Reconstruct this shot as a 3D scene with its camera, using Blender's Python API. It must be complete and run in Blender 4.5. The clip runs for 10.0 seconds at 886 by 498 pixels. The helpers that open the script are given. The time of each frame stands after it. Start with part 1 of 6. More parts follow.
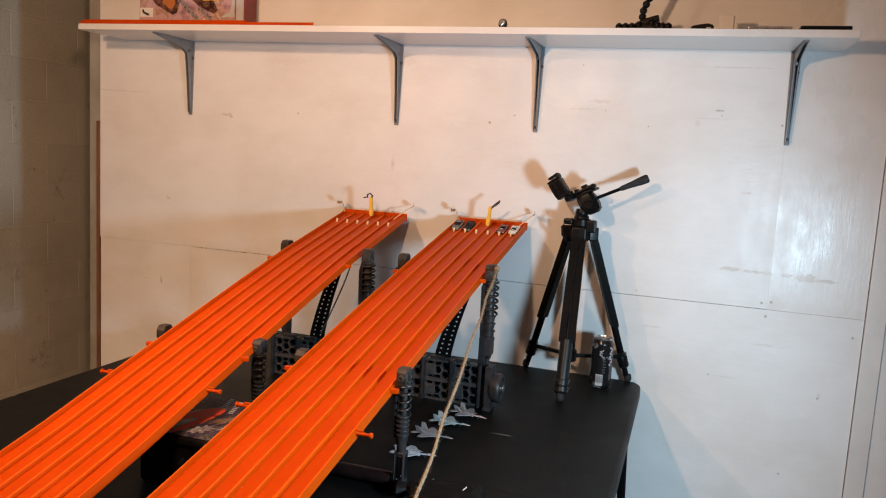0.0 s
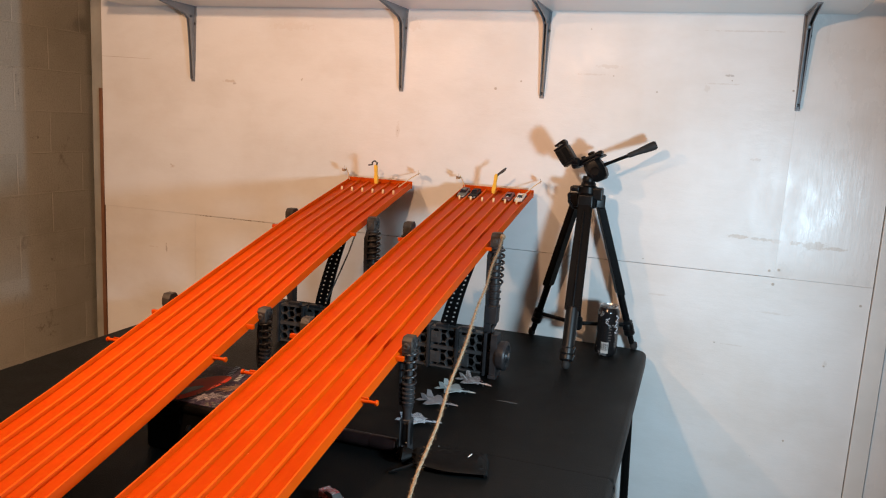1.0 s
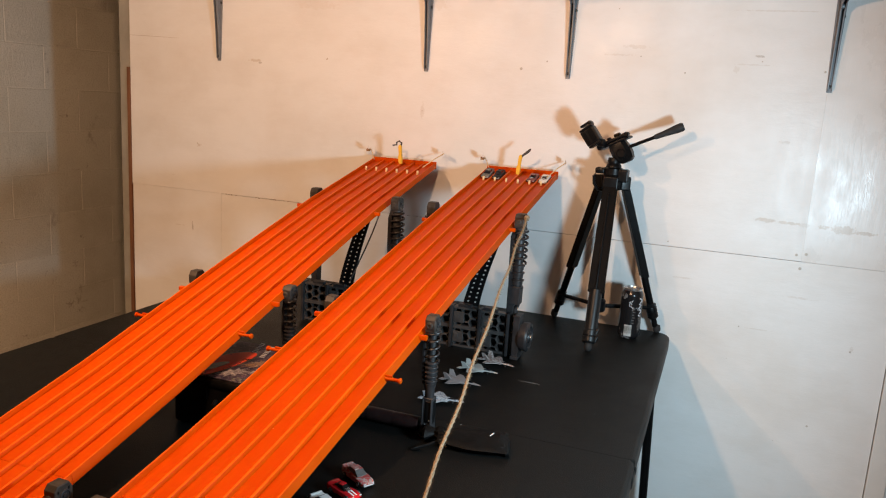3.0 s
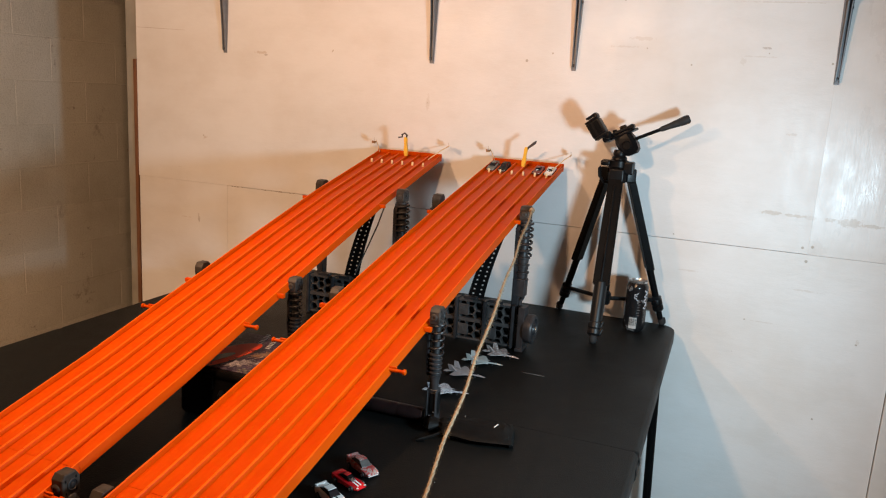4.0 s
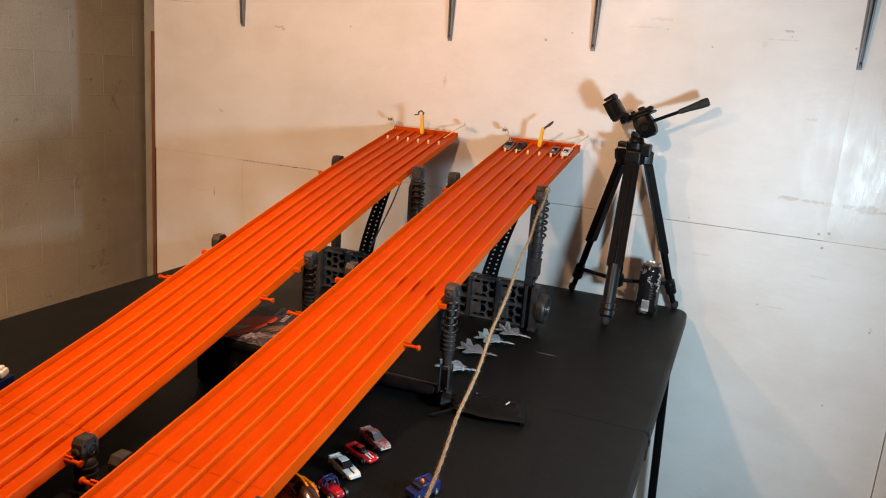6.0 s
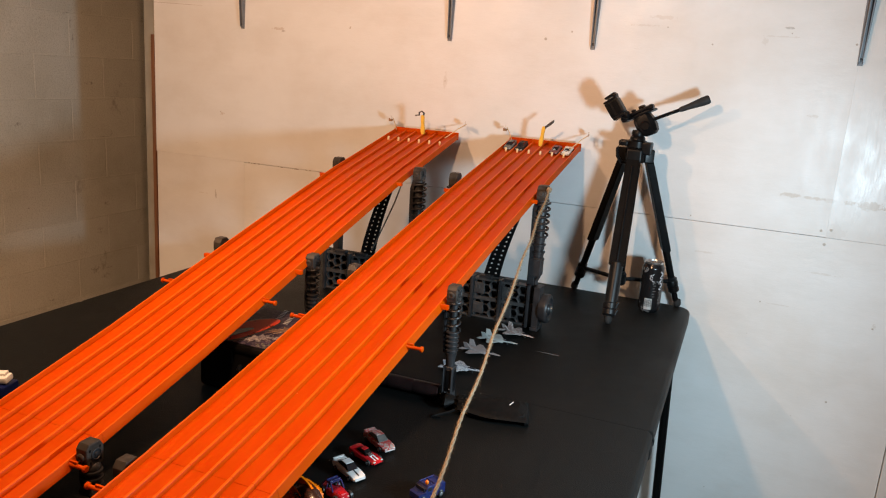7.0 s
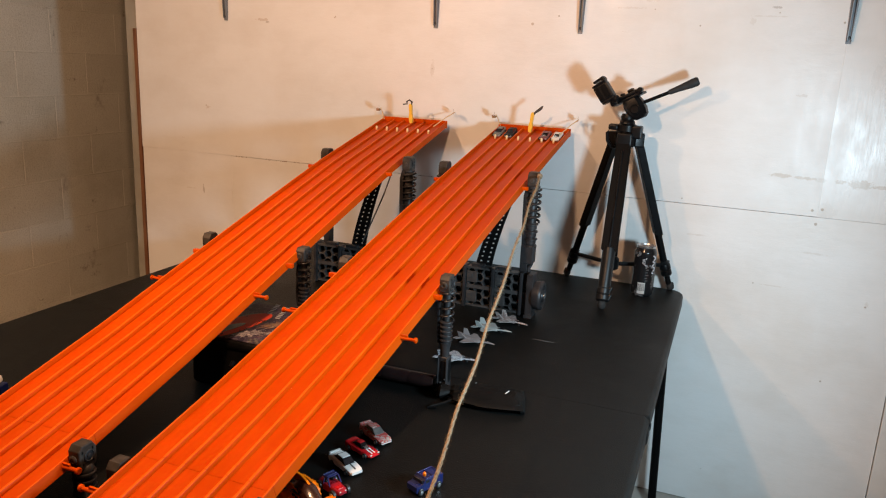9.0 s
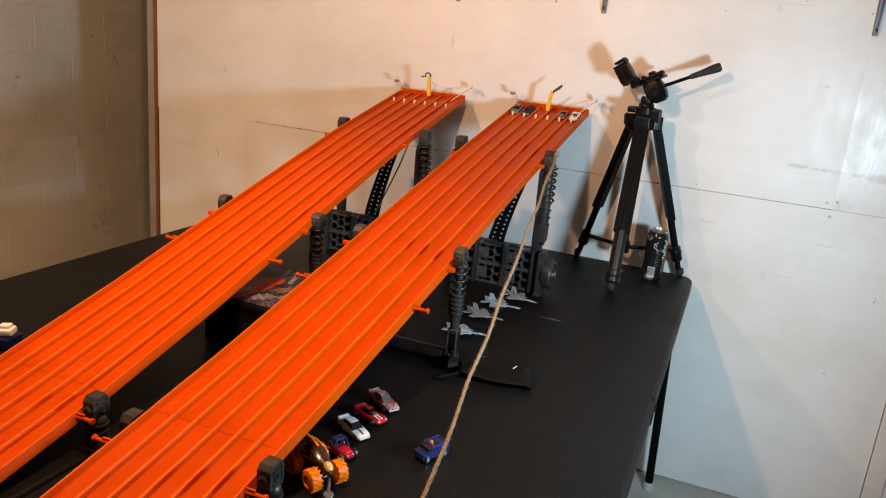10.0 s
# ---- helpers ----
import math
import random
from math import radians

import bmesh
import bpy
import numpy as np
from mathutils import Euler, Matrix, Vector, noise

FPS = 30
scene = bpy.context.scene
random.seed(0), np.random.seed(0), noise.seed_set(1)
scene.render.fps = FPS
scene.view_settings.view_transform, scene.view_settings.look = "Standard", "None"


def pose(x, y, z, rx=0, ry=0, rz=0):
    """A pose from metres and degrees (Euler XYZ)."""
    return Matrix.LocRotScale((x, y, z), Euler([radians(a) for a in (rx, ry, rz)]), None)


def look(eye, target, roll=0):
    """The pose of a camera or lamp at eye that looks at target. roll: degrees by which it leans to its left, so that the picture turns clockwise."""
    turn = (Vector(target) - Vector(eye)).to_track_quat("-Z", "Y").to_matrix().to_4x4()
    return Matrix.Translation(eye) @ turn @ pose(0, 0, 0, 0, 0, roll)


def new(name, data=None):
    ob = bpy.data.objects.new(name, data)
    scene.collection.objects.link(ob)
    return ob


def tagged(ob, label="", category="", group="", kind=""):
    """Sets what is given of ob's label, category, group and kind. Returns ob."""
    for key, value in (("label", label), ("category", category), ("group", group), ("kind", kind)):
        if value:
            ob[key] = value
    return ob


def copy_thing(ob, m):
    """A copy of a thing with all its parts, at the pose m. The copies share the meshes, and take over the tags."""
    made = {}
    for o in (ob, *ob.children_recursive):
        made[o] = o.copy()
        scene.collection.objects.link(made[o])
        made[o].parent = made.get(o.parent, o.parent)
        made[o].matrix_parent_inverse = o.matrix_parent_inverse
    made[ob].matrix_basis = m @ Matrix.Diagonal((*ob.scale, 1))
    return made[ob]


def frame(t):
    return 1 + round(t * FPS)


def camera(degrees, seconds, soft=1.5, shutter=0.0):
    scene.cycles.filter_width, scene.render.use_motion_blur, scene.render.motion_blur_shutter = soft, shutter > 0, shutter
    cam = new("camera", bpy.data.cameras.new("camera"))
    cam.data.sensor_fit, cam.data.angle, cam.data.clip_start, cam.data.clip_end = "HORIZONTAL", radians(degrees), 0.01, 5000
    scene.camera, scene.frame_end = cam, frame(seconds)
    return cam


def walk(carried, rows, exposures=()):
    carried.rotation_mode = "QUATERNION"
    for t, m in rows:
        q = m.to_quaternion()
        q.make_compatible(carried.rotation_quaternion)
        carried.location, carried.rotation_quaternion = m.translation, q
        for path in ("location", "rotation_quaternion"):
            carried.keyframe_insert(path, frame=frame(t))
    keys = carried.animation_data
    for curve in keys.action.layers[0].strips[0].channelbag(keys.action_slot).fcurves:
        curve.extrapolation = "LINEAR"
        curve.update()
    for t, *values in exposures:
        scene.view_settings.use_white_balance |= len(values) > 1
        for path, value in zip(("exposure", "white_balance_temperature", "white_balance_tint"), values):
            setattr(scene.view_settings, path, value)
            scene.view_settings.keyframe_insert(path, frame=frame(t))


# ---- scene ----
cam = camera(60.9, 10.0, soft=1.15)
PATH = [
    (0, (0.986, -2.436, 1.41), (0.372, -0.549, 1.159), 3.3),
    (0.5, (0.985, -2.423, 1.406), (0.367, -0.546, 1.1), 3.2),
    (1, (0.983, -2.424, 1.406), (0.363, -0.552, 1.072), 3.2),
    (1.5, (0.982, -2.426, 1.403), (0.363, -0.556, 1.053), 3.3),
    (2, (0.981, -2.425, 1.404), (0.352, -0.562, 1.037), 3.3),
    (2.5, (0.98, -2.428, 1.404), (0.331, -0.575, 1.026), 3.4),
    (3, (0.981, -2.429, 1.403), (0.311, -0.584, 1.018), 3.5),
    (4.5, (0.986, -2.434, 1.402), (0.299, -0.603, 0.987), 3.6),
    (5, (0.986, -2.439, 1.399), (0.288, -0.614, 0.973), 4.0),
    (5.5, (0.98, -2.439, 1.396), (0.279, -0.62, 0.948), 4.8),
    (7, (0.977, -2.439, 1.401), (0.271, -0.625, 0.94), 4.0),
    (7.5, (0.975, -2.437, 1.4), (0.274, -0.621, 0.942), 3.8),
    (8, (0.974, -2.432, 1.402), (0.283, -0.613, 0.941), 3.3),
    (8.5, (0.977, -2.428, 1.4), (0.289, -0.609, 0.932), 2.6),
    (9, (0.972, -2.427, 1.4), (0.291, -0.611, 0.911), 2.7),
    (9.5, (0.96, -2.436, 1.396), (0.28, -0.625, 0.89), 4.2),
    (10, (0.958, -2.44, 1.391), (0.273, -0.642, 0.843), 5.4),
]
walk(cam, [(t, look(eye, target, roll)) for t, eye, target, roll in PATH], exposures=((0, -0.11, 6180, 10), (0.5, -0.06, 6180, 10), (1, -0.05, 6200, 10), (2, 0, 6400, 10), (3, 0, 6500, 10), (10, 0, 6500, 10)))

# ---- light: two warm bulbs high over the tables, an added warm fill, a cool work lamp standing low to the right, bounce from the room ----
world = bpy.data.worlds.new("basement")
scene.world = world
world.use_nodes = True
world.node_tree.nodes["Background"].inputs["Color"].default_value = (0.75, 0.82, 1.0, 1)
world.node_tree.nodes["Background"].inputs["Strength"].default_value = 0.0

bulb = bpy.data.lights.new("warm_light", "POINT")
bulb.energy, bulb.color, bulb.shadow_soft_size = 44, (1.0, 0.575, 0.32), 0.03
new("warm_light", bulb).location = (0.34, -1.68, 1.79)
# second reflector bulb turned to the far wall; the downward spot is an added fill
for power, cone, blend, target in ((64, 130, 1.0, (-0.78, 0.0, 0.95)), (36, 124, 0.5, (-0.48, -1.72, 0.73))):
    bulb = bpy.data.lights.new("warm_light", "SPOT")
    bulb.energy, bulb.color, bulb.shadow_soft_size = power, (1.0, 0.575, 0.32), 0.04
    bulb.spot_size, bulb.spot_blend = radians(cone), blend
    new("warm_light", bulb).matrix_basis = look((-0.50, -1.76, 1.97), target)
# the work lamp throws its light forwards only
beam = bpy.data.lights.new("cool_lamp", "SPOT")
beam.energy, beam.color, beam.shadow_soft_size = 63, (0.61, 0.85, 1.0), 0.072
beam.spot_size, beam.spot_blend = radians(150), 0.70
new("cool_lamp", beam).matrix_basis = look((1.37, -1.357, 1.12), (-0.45, 0.0, 0.72))


# ---- materials ----
def base(name, rough=0.5, metal=0.0, spec=0.5):
    m = bpy.data.materials.new(name)
    m.use_nodes = True
    nt = m.node_tree
    b = nt.nodes["Principled BSDF"]
    b.inputs["Roughness"].default_value = rough
    b.inputs["Metallic"].default_value = metal
    b.inputs["Specular IOR Level"].default_value = spec
    return m, nt, b


def noise_tex(nt, scale, detail=4.0, rough=0.55, stretch=(1, 1, 1)):
    co = nt.nodes.new("ShaderNodeTexCoord")
    mp = nt.nodes.new("ShaderNodeMapping")
    mp.inputs["Scale"].default_value = stretch
    n = nt.nodes.new("ShaderNodeTexNoise")
    n.inputs["Scale"].default_value, n.inputs["Detail"].default_value, n.inputs["Roughness"].default_value = scale, detail, rough
    nt.links.new(co.outputs["Object"], mp.inputs["Vector"])
    nt.links.new(mp.outputs["Vector"], n.inputs["Vector"])
    return n


def ramp(nt, src, stops):
    r = nt.nodes.new("ShaderNodeValToRGB")
    while len(r.color_ramp.elements) < len(stops):
        r.color_ramp.elements.new(0.5)
    for e, (p, c) in zip(r.color_ramp.elements, stops):
        e.position, e.color = p, (*c, 1) if len(c) == 3 else c
    nt.links.new(src, r.inputs["Fac"])
    return r


def mix(nt, fac, a, b, mode="MIX"):
    n = nt.nodes.new("ShaderNodeMix")
    n.data_type, n.blend_type = "RGBA", mode
    for k, v in ((0, fac), (6, a), (7, b)):
        if isinstance(v, (int, float)):
            n.inputs[k].default_value = v
        elif isinstance(v, tuple):
            n.inputs[k].default_value = (*v, 1)
        else:
            nt.links.new(v, n.inputs[k])
    return n.outputs[2]


def bump(nt, b, height, strength, distance):
    n = nt.nodes.new("ShaderNodeBump")
    n.inputs["Strength"].default_value, n.inputs["Distance"].default_value = strength, distance
    nt.links.new(height, n.inputs["Height"])
    nt.links.new(n.outputs["Normal"], b.inputs["Normal"])


def plain(name, colour, rough=0.45, metal=0.0, vary=0.12, scale=60.0, relief=0.15, spec=0.5):
    """One colour with a little mottling, uneven gloss and fine relief."""
    m, nt, b = base(name, rough, metal, spec)
    n = noise_tex(nt, scale)
    lo = tuple(c * (1 - vary) for c in colour)
    hi = tuple(min(1, c * (1 + vary)) for c in colour)
    r = ramp(nt, n.outputs["Fac"], [(0.3, lo), (0.7, hi)])
    nt.links.new(r.outputs["Color"], b.inputs["Base Color"])
    rr = ramp(nt, n.outputs["Fac"], [(0.3, (rough * 0.85,) * 3), (0.75, (min(1, rough * 1.2),) * 3)])
    nt.links.new(rr.outputs["Color"], b.inputs["Roughness"])
    if relief:
        f = noise_tex(nt, scale * 8, 2)
        bump(nt, b, f.outputs["Fac"], relief, 0.001)
    return m


def marks(nt, c, axis, places, lo=0.37, hi=0.43, most=0.55):
    """Rubbed or stained places: middle along the wall and height, half sizes in metres, tone."""
    geo = nt.nodes.new("ShaderNodeNewGeometry")
    xyz = nt.nodes.new("ShaderNodeSeparateXYZ")
    nt.links.new(geo.outputs["Position"], xyz.inputs[0])
    torn = nt.nodes.new("ShaderNodeTexNoise")
    torn.inputs["Scale"].default_value, torn.inputs["Detail"].default_value, torn.inputs["Roughness"].default_value = 70, 8, 0.75
    nt.links.new(geo.outputs["Position"], torn.inputs["Vector"])

    def calc(op, a, k):
        n = nt.nodes.new("ShaderNodeMath")
        n.operation = op
        nt.links.new(a, n.inputs[0])
        if isinstance(k, float):
            n.inputs[1].default_value = k
        else:
            nt.links.new(k, n.inputs[1])
        return n.outputs[0]

    for x0, z0, sx, sz, tone in places:
        dx = calc("POWER", calc("MULTIPLY", calc("SUBTRACT", xyz.outputs[axis], x0), 1 / sx), 2.0)
        dz = calc("POWER", calc("MULTIPLY", calc("SUBTRACT", xyz.outputs[2], z0), 1 / sz), 2.0)
        near = calc("SUBTRACT", torn.outputs["Fac"], calc("MULTIPLY", calc("ADD", dx, dz), 0.22))
        s = ramp(nt, near, [(lo, (0, 0, 0)), (hi, (most,) * 3)]).outputs["Color"]
        c = mix(nt, s, c, tone)
    return c


def wall_paint(name="painted_plywood", gloss=(0.36, 0.56), streaks=(0.45, 1, 1.2)):
    """White paint rolled over plywood: yellowed clouds, thin drips, grey scuffs."""
    m, nt, b = base(name, 0.38)
    cloud = noise_tex(nt, 2.2, 5)
    c = ramp(nt, cloud.outputs["Fac"], [(0.30, (0.72, 0.69, 0.65)), (0.52, (0.79, 0.785, 0.77)), (0.75, (0.82, 0.815, 0.80))]).outputs["Color"]
    grain = noise_tex(nt, 6, 7, 0.65, (0.6, 1, 1.3))
    g = ramp(nt, grain.outputs["Fac"], [(0.38, (0.90, 0.885, 0.865)), (0.55, (1, 1, 1))]).outputs["Color"]
    c = mix(nt, 0.45, c, g, "MULTIPLY")
    scuff = noise_tex(nt, 7, 8, 0.7, (1, 1, 2.4))
    s = ramp(nt, scuff.outputs["Fac"], [(0.69, (0, 0, 0)), (0.76, (1, 1, 1))]).outputs["Color"]
    c = mix(nt, s, c, (0.55, 0.50, 0.44))
    spot = noise_tex(nt, 38, 3, 0.5)
    k = ramp(nt, spot.outputs["Fac"], [(0.775, (0, 0, 0)), (0.80, (1, 1, 1))]).outputs["Color"]
    c = mix(nt, k, c, (0.30, 0.25, 0.21))
    bare, grey, dark = (0.52, 0.43, 0.34), (0.64, 0.60, 0.55), (0.34, 0.29, 0.25)
    c = marks(nt, c, 0, ((1.328, 1.105, 0.052, 0.017, bare), (1.276, 1.108, 0.018, 0.008, bare), (1.385, 1.101, 0.040, 0.007, bare), (1.115, 1.113, 0.038, 0.009, bare), (1.180, 1.110, 0.050, 0.006, bare), (1.222, 1.108, 0.020, 0.010, grey),
                         (1.139, 1.345, 0.022, 0.006, grey), (1.037, 1.584, 0.018, 0.005, dark), (1.020, 1.560, 0.070, 0.003, grey), (0.98, 1.545, 0.012, 0.014, grey), (0.689, 1.600, 0.050, 0.008, grey), (0.63, 1.575, 0.06, 0.004, grey), (1.06, 1.712, 0.150, 0.0028, grey),
                         (-0.007, 1.366, 0.010, 0.032, grey), (-0.682, 1.508, 0.030, 0.007, bare), (-0.66, 1.500, 0.012, 0.005, dark), (-0.932, 1.179, 0.014, 0.008, bare), (-0.964, 0.857, 0.005, 0.022, dark), (-1.03, 0.855, 0.030, 0.003, grey),
                         (1.243, 0.889, 0.060, 0.004, grey), (1.139, 0.775, 0.050, 0.003, grey), (1.40, 0.752, 0.010, 0.012, grey), (0.90, 0.905, 0.045, 0.004, grey),
                         (-0.42, 1.705, 0.110, 0.018, (0.70, 0.66, 0.61)), (0.02, 1.72, 0.06, 0.03, (0.70, 0.66, 0.61))))
    nt.links.new(c, b.inputs["Base Color"])
    gl = noise_tex(nt, 9, 6, 0.65, (1, 1, 0.5))
    rr = ramp(nt, gl.outputs["Fac"], [(0.35, (gloss[0],) * 3), (0.65, (gloss[1],) * 3)])
    nt.links.new(rr.outputs["Color"], b.inputs["Roughness"])
    fine = noise_tex(nt, 55, 7, 0.68, streaks)
    bump(nt, b, fine.outputs["Fac"], 0.28, 0.0028)
    return m


def block_paint():
    """Grey-green paint over coarse concrete block; the clouds and stains run on from block to block, each block a shade of its own."""
    m, nt, b = base("painted_concrete_block", 0.6)
    geo = nt.nodes.new("ShaderNodeNewGeometry")
    cloud = noise_tex(nt, 1.9, 6, 0.6)
    c = ramp(nt, cloud.outputs["Fac"], [(0.28, (0.60, 0.58, 0.49)), (0.5, (0.75, 0.735, 0.65)), (0.72, (0.82, 0.81, 0.735))]).outputs["Color"]
    each = nt.nodes.new("ShaderNodeObjectInfo")
    shade = ramp(nt, each.outputs["Random"], [(0.0, (0.90, 0.90, 0.89)), (1.0, (1.0, 1.0, 1.0))]).outputs["Color"]
    c = mix(nt, 1.0, c, shade, "MULTIPLY")
    dirt = noise_tex(nt, 7, 8, 0.72, (1, 1, 0.7))
    s = ramp(nt, dirt.outputs["Fac"], [(0.62, (0, 0, 0)), (0.76, (0.7, 0.7, 0.7))]).outputs["Color"]
    c = mix(nt, s, c, (0.22, 0.18, 0.13))
    grain = noise_tex(nt, 150, 4, 0.7)
    s = ramp(nt, grain.outputs["Fac"], [(0.36, (0.80, 0.79, 0.77)), (0.52, (1, 1, 1)), (0.66, (1.0, 1.0, 1.0)), (0.72, (1.10, 1.10, 1.09))]).outputs["Color"]
    c = mix(nt, 1.0, c, s, "MULTIPLY")
    fleck = noise_tex(nt, 30, 7, 0.72)
    s = ramp(nt, fleck.outputs["Fac"], [(0.67, (0, 0, 0)), (0.72, (0.75, 0.75, 0.75))]).outputs["Color"]
    c = mix(nt, s, c, (0.17, 0.13, 0.10))
    c = marks(nt, c, 1, (p + ((0.16, 0.115, 0.075),) for p in ((0.355, 1.545, 0.030, 0.010), (0.378, 1.500, 0.010, 0.040), (0.388, 1.420, 0.006, 0.060), (0.445, 1.557, 0.014, 0.012), (0.611, 0.963, 0.013, 0.022), (0.560, 0.946, 0.090, 0.004), (0.471, 0.250, 0.050, 0.030), (0.546, 0.243, 0.080, 0.010), (0.54, 0.20, 0.05, 0.03),
                                                              (0.559, 0.593, 0.030, 0.020), (0.186, 0.151, 0.050, 0.010), (0.061, 1.029, 0.030, 0.016), (0.087, 0.633, 0.022, 0.008), (0.846, 1.556, 0.012, 0.030), (0.849, 0.989, 0.014, 0.014), (0.475, 1.218, 0.050, 0.014), (0.487, 1.092, 0.016, 0.020), (0.516, 0.457, 0.030, 0.030), (0.33, 0.93, 0.10, 0.004))), 0.45, 0.56, 0.55)
    pale = (0.60, 0.58, 0.54)
    c = marks(nt, c, 1, ((0.572, 1.250, 0.004, 0.085, pale), (0.582, 0.838, 0.005, 0.090, pale), (0.383, 1.070, 0.004, 0.060, pale), (0.392, 1.400, 0.004, 0.060, pale), (0.02, 0.56, 0.004, 0.07, pale)), 0.40, 0.5, 0.8)
    nt.links.new(c, b.inputs["Base Color"])
    fine = noise_tex(nt, 75, 8, 0.8)
    bump(nt, b, fine.outputs["Fac"], 0.8, 0.004)
    for n in [k for k in nt.nodes if k.bl_idname == "ShaderNodeMapping"]:
        nt.links.new(geo.outputs["Position"], n.inputs["Vector"])
    return m


def table_plastic():
    """Black moulded plastic with a pebbled grain, dulled and dusty."""
    m, nt, b = base("black_table_plastic", 0.55, 0.0, 0.13)
    cloud = noise_tex(nt, 5, 6, 0.6)
    c = ramp(nt, cloud.outputs["Fac"], [(0.3, (0.0034, 0.0036, 0.0035)), (0.7, (0.0056, 0.0060, 0.0058))]).outputs["Color"]
    dust = noise_tex(nt, 160, 2, 0.5)
    s = ramp(nt, dust.outputs["Fac"], [(0.76, (0, 0, 0)), (0.80, (1, 1, 1))]).outputs["Color"]
    c = mix(nt, s, c, (0.12, 0.11, 0.10))
    nt.links.new(c, b.inputs["Base Color"])
    rr = ramp(nt, cloud.outputs["Fac"], [(0.3, (0.42,) * 3), (0.7, (0.56,) * 3)])
    nt.links.new(rr.outputs["Color"], b.inputs["Roughness"])
    v = nt.nodes.new("ShaderNodeTexVoronoi")
    v.inputs["Scale"].default_value = 420
    co = nt.nodes.new("ShaderNodeTexCoord")
    nt.links.new(co.outputs["Object"], v.inputs["Vector"])
    bump(nt, b, v.outputs["Distance"], 0.35, 0.0012)
    return m


def orange_plastic():
    m, nt, b = base("orange_track_plastic", 0.34, 0.0, 0.06)
    cloud = noise_tex(nt, 12, 5)
    c = ramp(nt, cloud.outputs["Fac"], [(0.3, (0.470, 0.055, 0.0005)), (0.7, (0.535, 0.066, 0.0007))]).outputs["Color"]
    dust = noise_tex(nt, 230, 2, 0.5)
    s = ramp(nt, dust.outputs["Fac"], [(0.79, (0, 0, 0)), (0.82, (0.8, 0.8, 0.8))]).outputs["Color"]
    c = mix(nt, s, c, (0.8, 0.30, 0.12))
    nt.links.new(c, b.inputs["Base Color"])
    rr = ramp(nt, cloud.outputs["Fac"], [(0.3, (0.28,) * 3), (0.7, (0.42,) * 3)])
    nt.links.new(rr.outputs["Color"], b.inputs["Roughness"])
    b.inputs["Subsurface Weight"].default_value = 0.35
    b.inputs["Subsurface Radius"].default_value = (1.0, 0.35, 0.1)
    b.inputs["Subsurface Scale"].default_value = 0.006
    f = noise_tex(nt, 90, 4, 0.6, (1, 0.12, 1))
    bump(nt, b, f.outputs["Fac"], 0.10, 0.0012)
    return m


def wood(name, dark, light, rough=0.6):
    m, nt, b = base(name, rough)
    n = noise_tex(nt, 14, 6, 0.6, (6, 6, 0.5))
    r = ramp(nt, n.outputs["Fac"], [(0.3, dark), (0.7, light)])
    nt.links.new(r.outputs["Color"], b.inputs["Base Color"])
    bump(nt, b, n.outputs["Fac"], 0.3, 0.002)
    return m


def printed(name, stops, scale, rough=0.3, spec=0.5, soft=False):
    """Printed card or decal: irregular blots of a few inks."""
    m, nt, b = base(name, rough, 0.0, spec)
    n = noise_tex(nt, scale, 3, 0.6)
    r = ramp(nt, n.outputs["Fac"], stops)
    r.color_ramp.interpolation = "LINEAR" if soft else "CONSTANT"
    nt.links.new(r.outputs["Color"], b.inputs["Base Color"])
    return m


M_WALL = wall_paint()
M_WALLGLOSS = wall_paint("glossy_painted_plywood", (0.17, 0.46), (1.6, 1, 0.22))
M_BLOCK = block_paint()
M_TABLE = table_plastic()
M_ORANGE = orange_plastic()
# paler orange that paints in the highlights along ridge tops and lips
M_ORANGEEDGE = plain("highlight_orange_plastic", (0.63, 0.104, 0.0035), 0.40, vary=0.12, scale=90, relief=0.05, spec=0.10)
M_STRIP = wood("bare_brown_wood", (0.12, 0.048, 0.021), (0.22, 0.095, 0.042))
M_STICK = wood("pale_wood_stick", (0.62, 0.42, 0.20), (0.75, 0.55, 0.30))
M_TRIM = plain("white_trim_paint", (0.74, 0.73, 0.70), 0.4, vary=0.06, scale=6)
M_SHELF = plain("white_shelf_laminate", (0.70, 0.69, 0.67), 0.35, vary=0.05, scale=5, relief=0.05)
M_GREYPOST = plain("grey_painted_post", (0.50, 0.45, 0.39), 0.6, vary=0.12, scale=9)
M_POST = plain("dull_grey_post_paint", (0.31, 0.295, 0.25), 0.65, vary=0.15, scale=9)
M_FLOOR = plain("concrete_floor", (0.36, 0.33, 0.29), 0.7, vary=0.2, scale=7, relief=0.3)
M_CEIL = plain("dull_grey_paint", (0.36, 0.345, 0.325), 0.8, vary=0.05, scale=4)
M_BRACKET = plain("grey_painted_steel", (0.19, 0.20, 0.215), 0.40, vary=0.15, scale=40, metal=0.1)
M_CHAR = plain("charcoal_plastic", (0.024, 0.0224, 0.0236), 0.42, vary=0.35, scale=35, spec=0.35, relief=0.10)
M_HONEY = plain("slate_grey_plastic", (0.046, 0.0435, 0.043), 0.42, vary=0.3, scale=60, relief=0.1)
M_CHARCAP = plain("dark_grey_plastic", (0.040, 0.034, 0.030), 0.46, vary=0.45, scale=50, spec=0.2)
M_BLACK = plain("black_plastic", (0.005, 0.005, 0.0054), 0.36, vary=0.25, scale=40, spec=0.16, relief=0.08)
M_BLACKMETAL = plain("black_anodised_metal", (0.0030, 0.0031, 0.0034), 0.50, vary=0.2, scale=50, spec=0.07, relief=0.05)
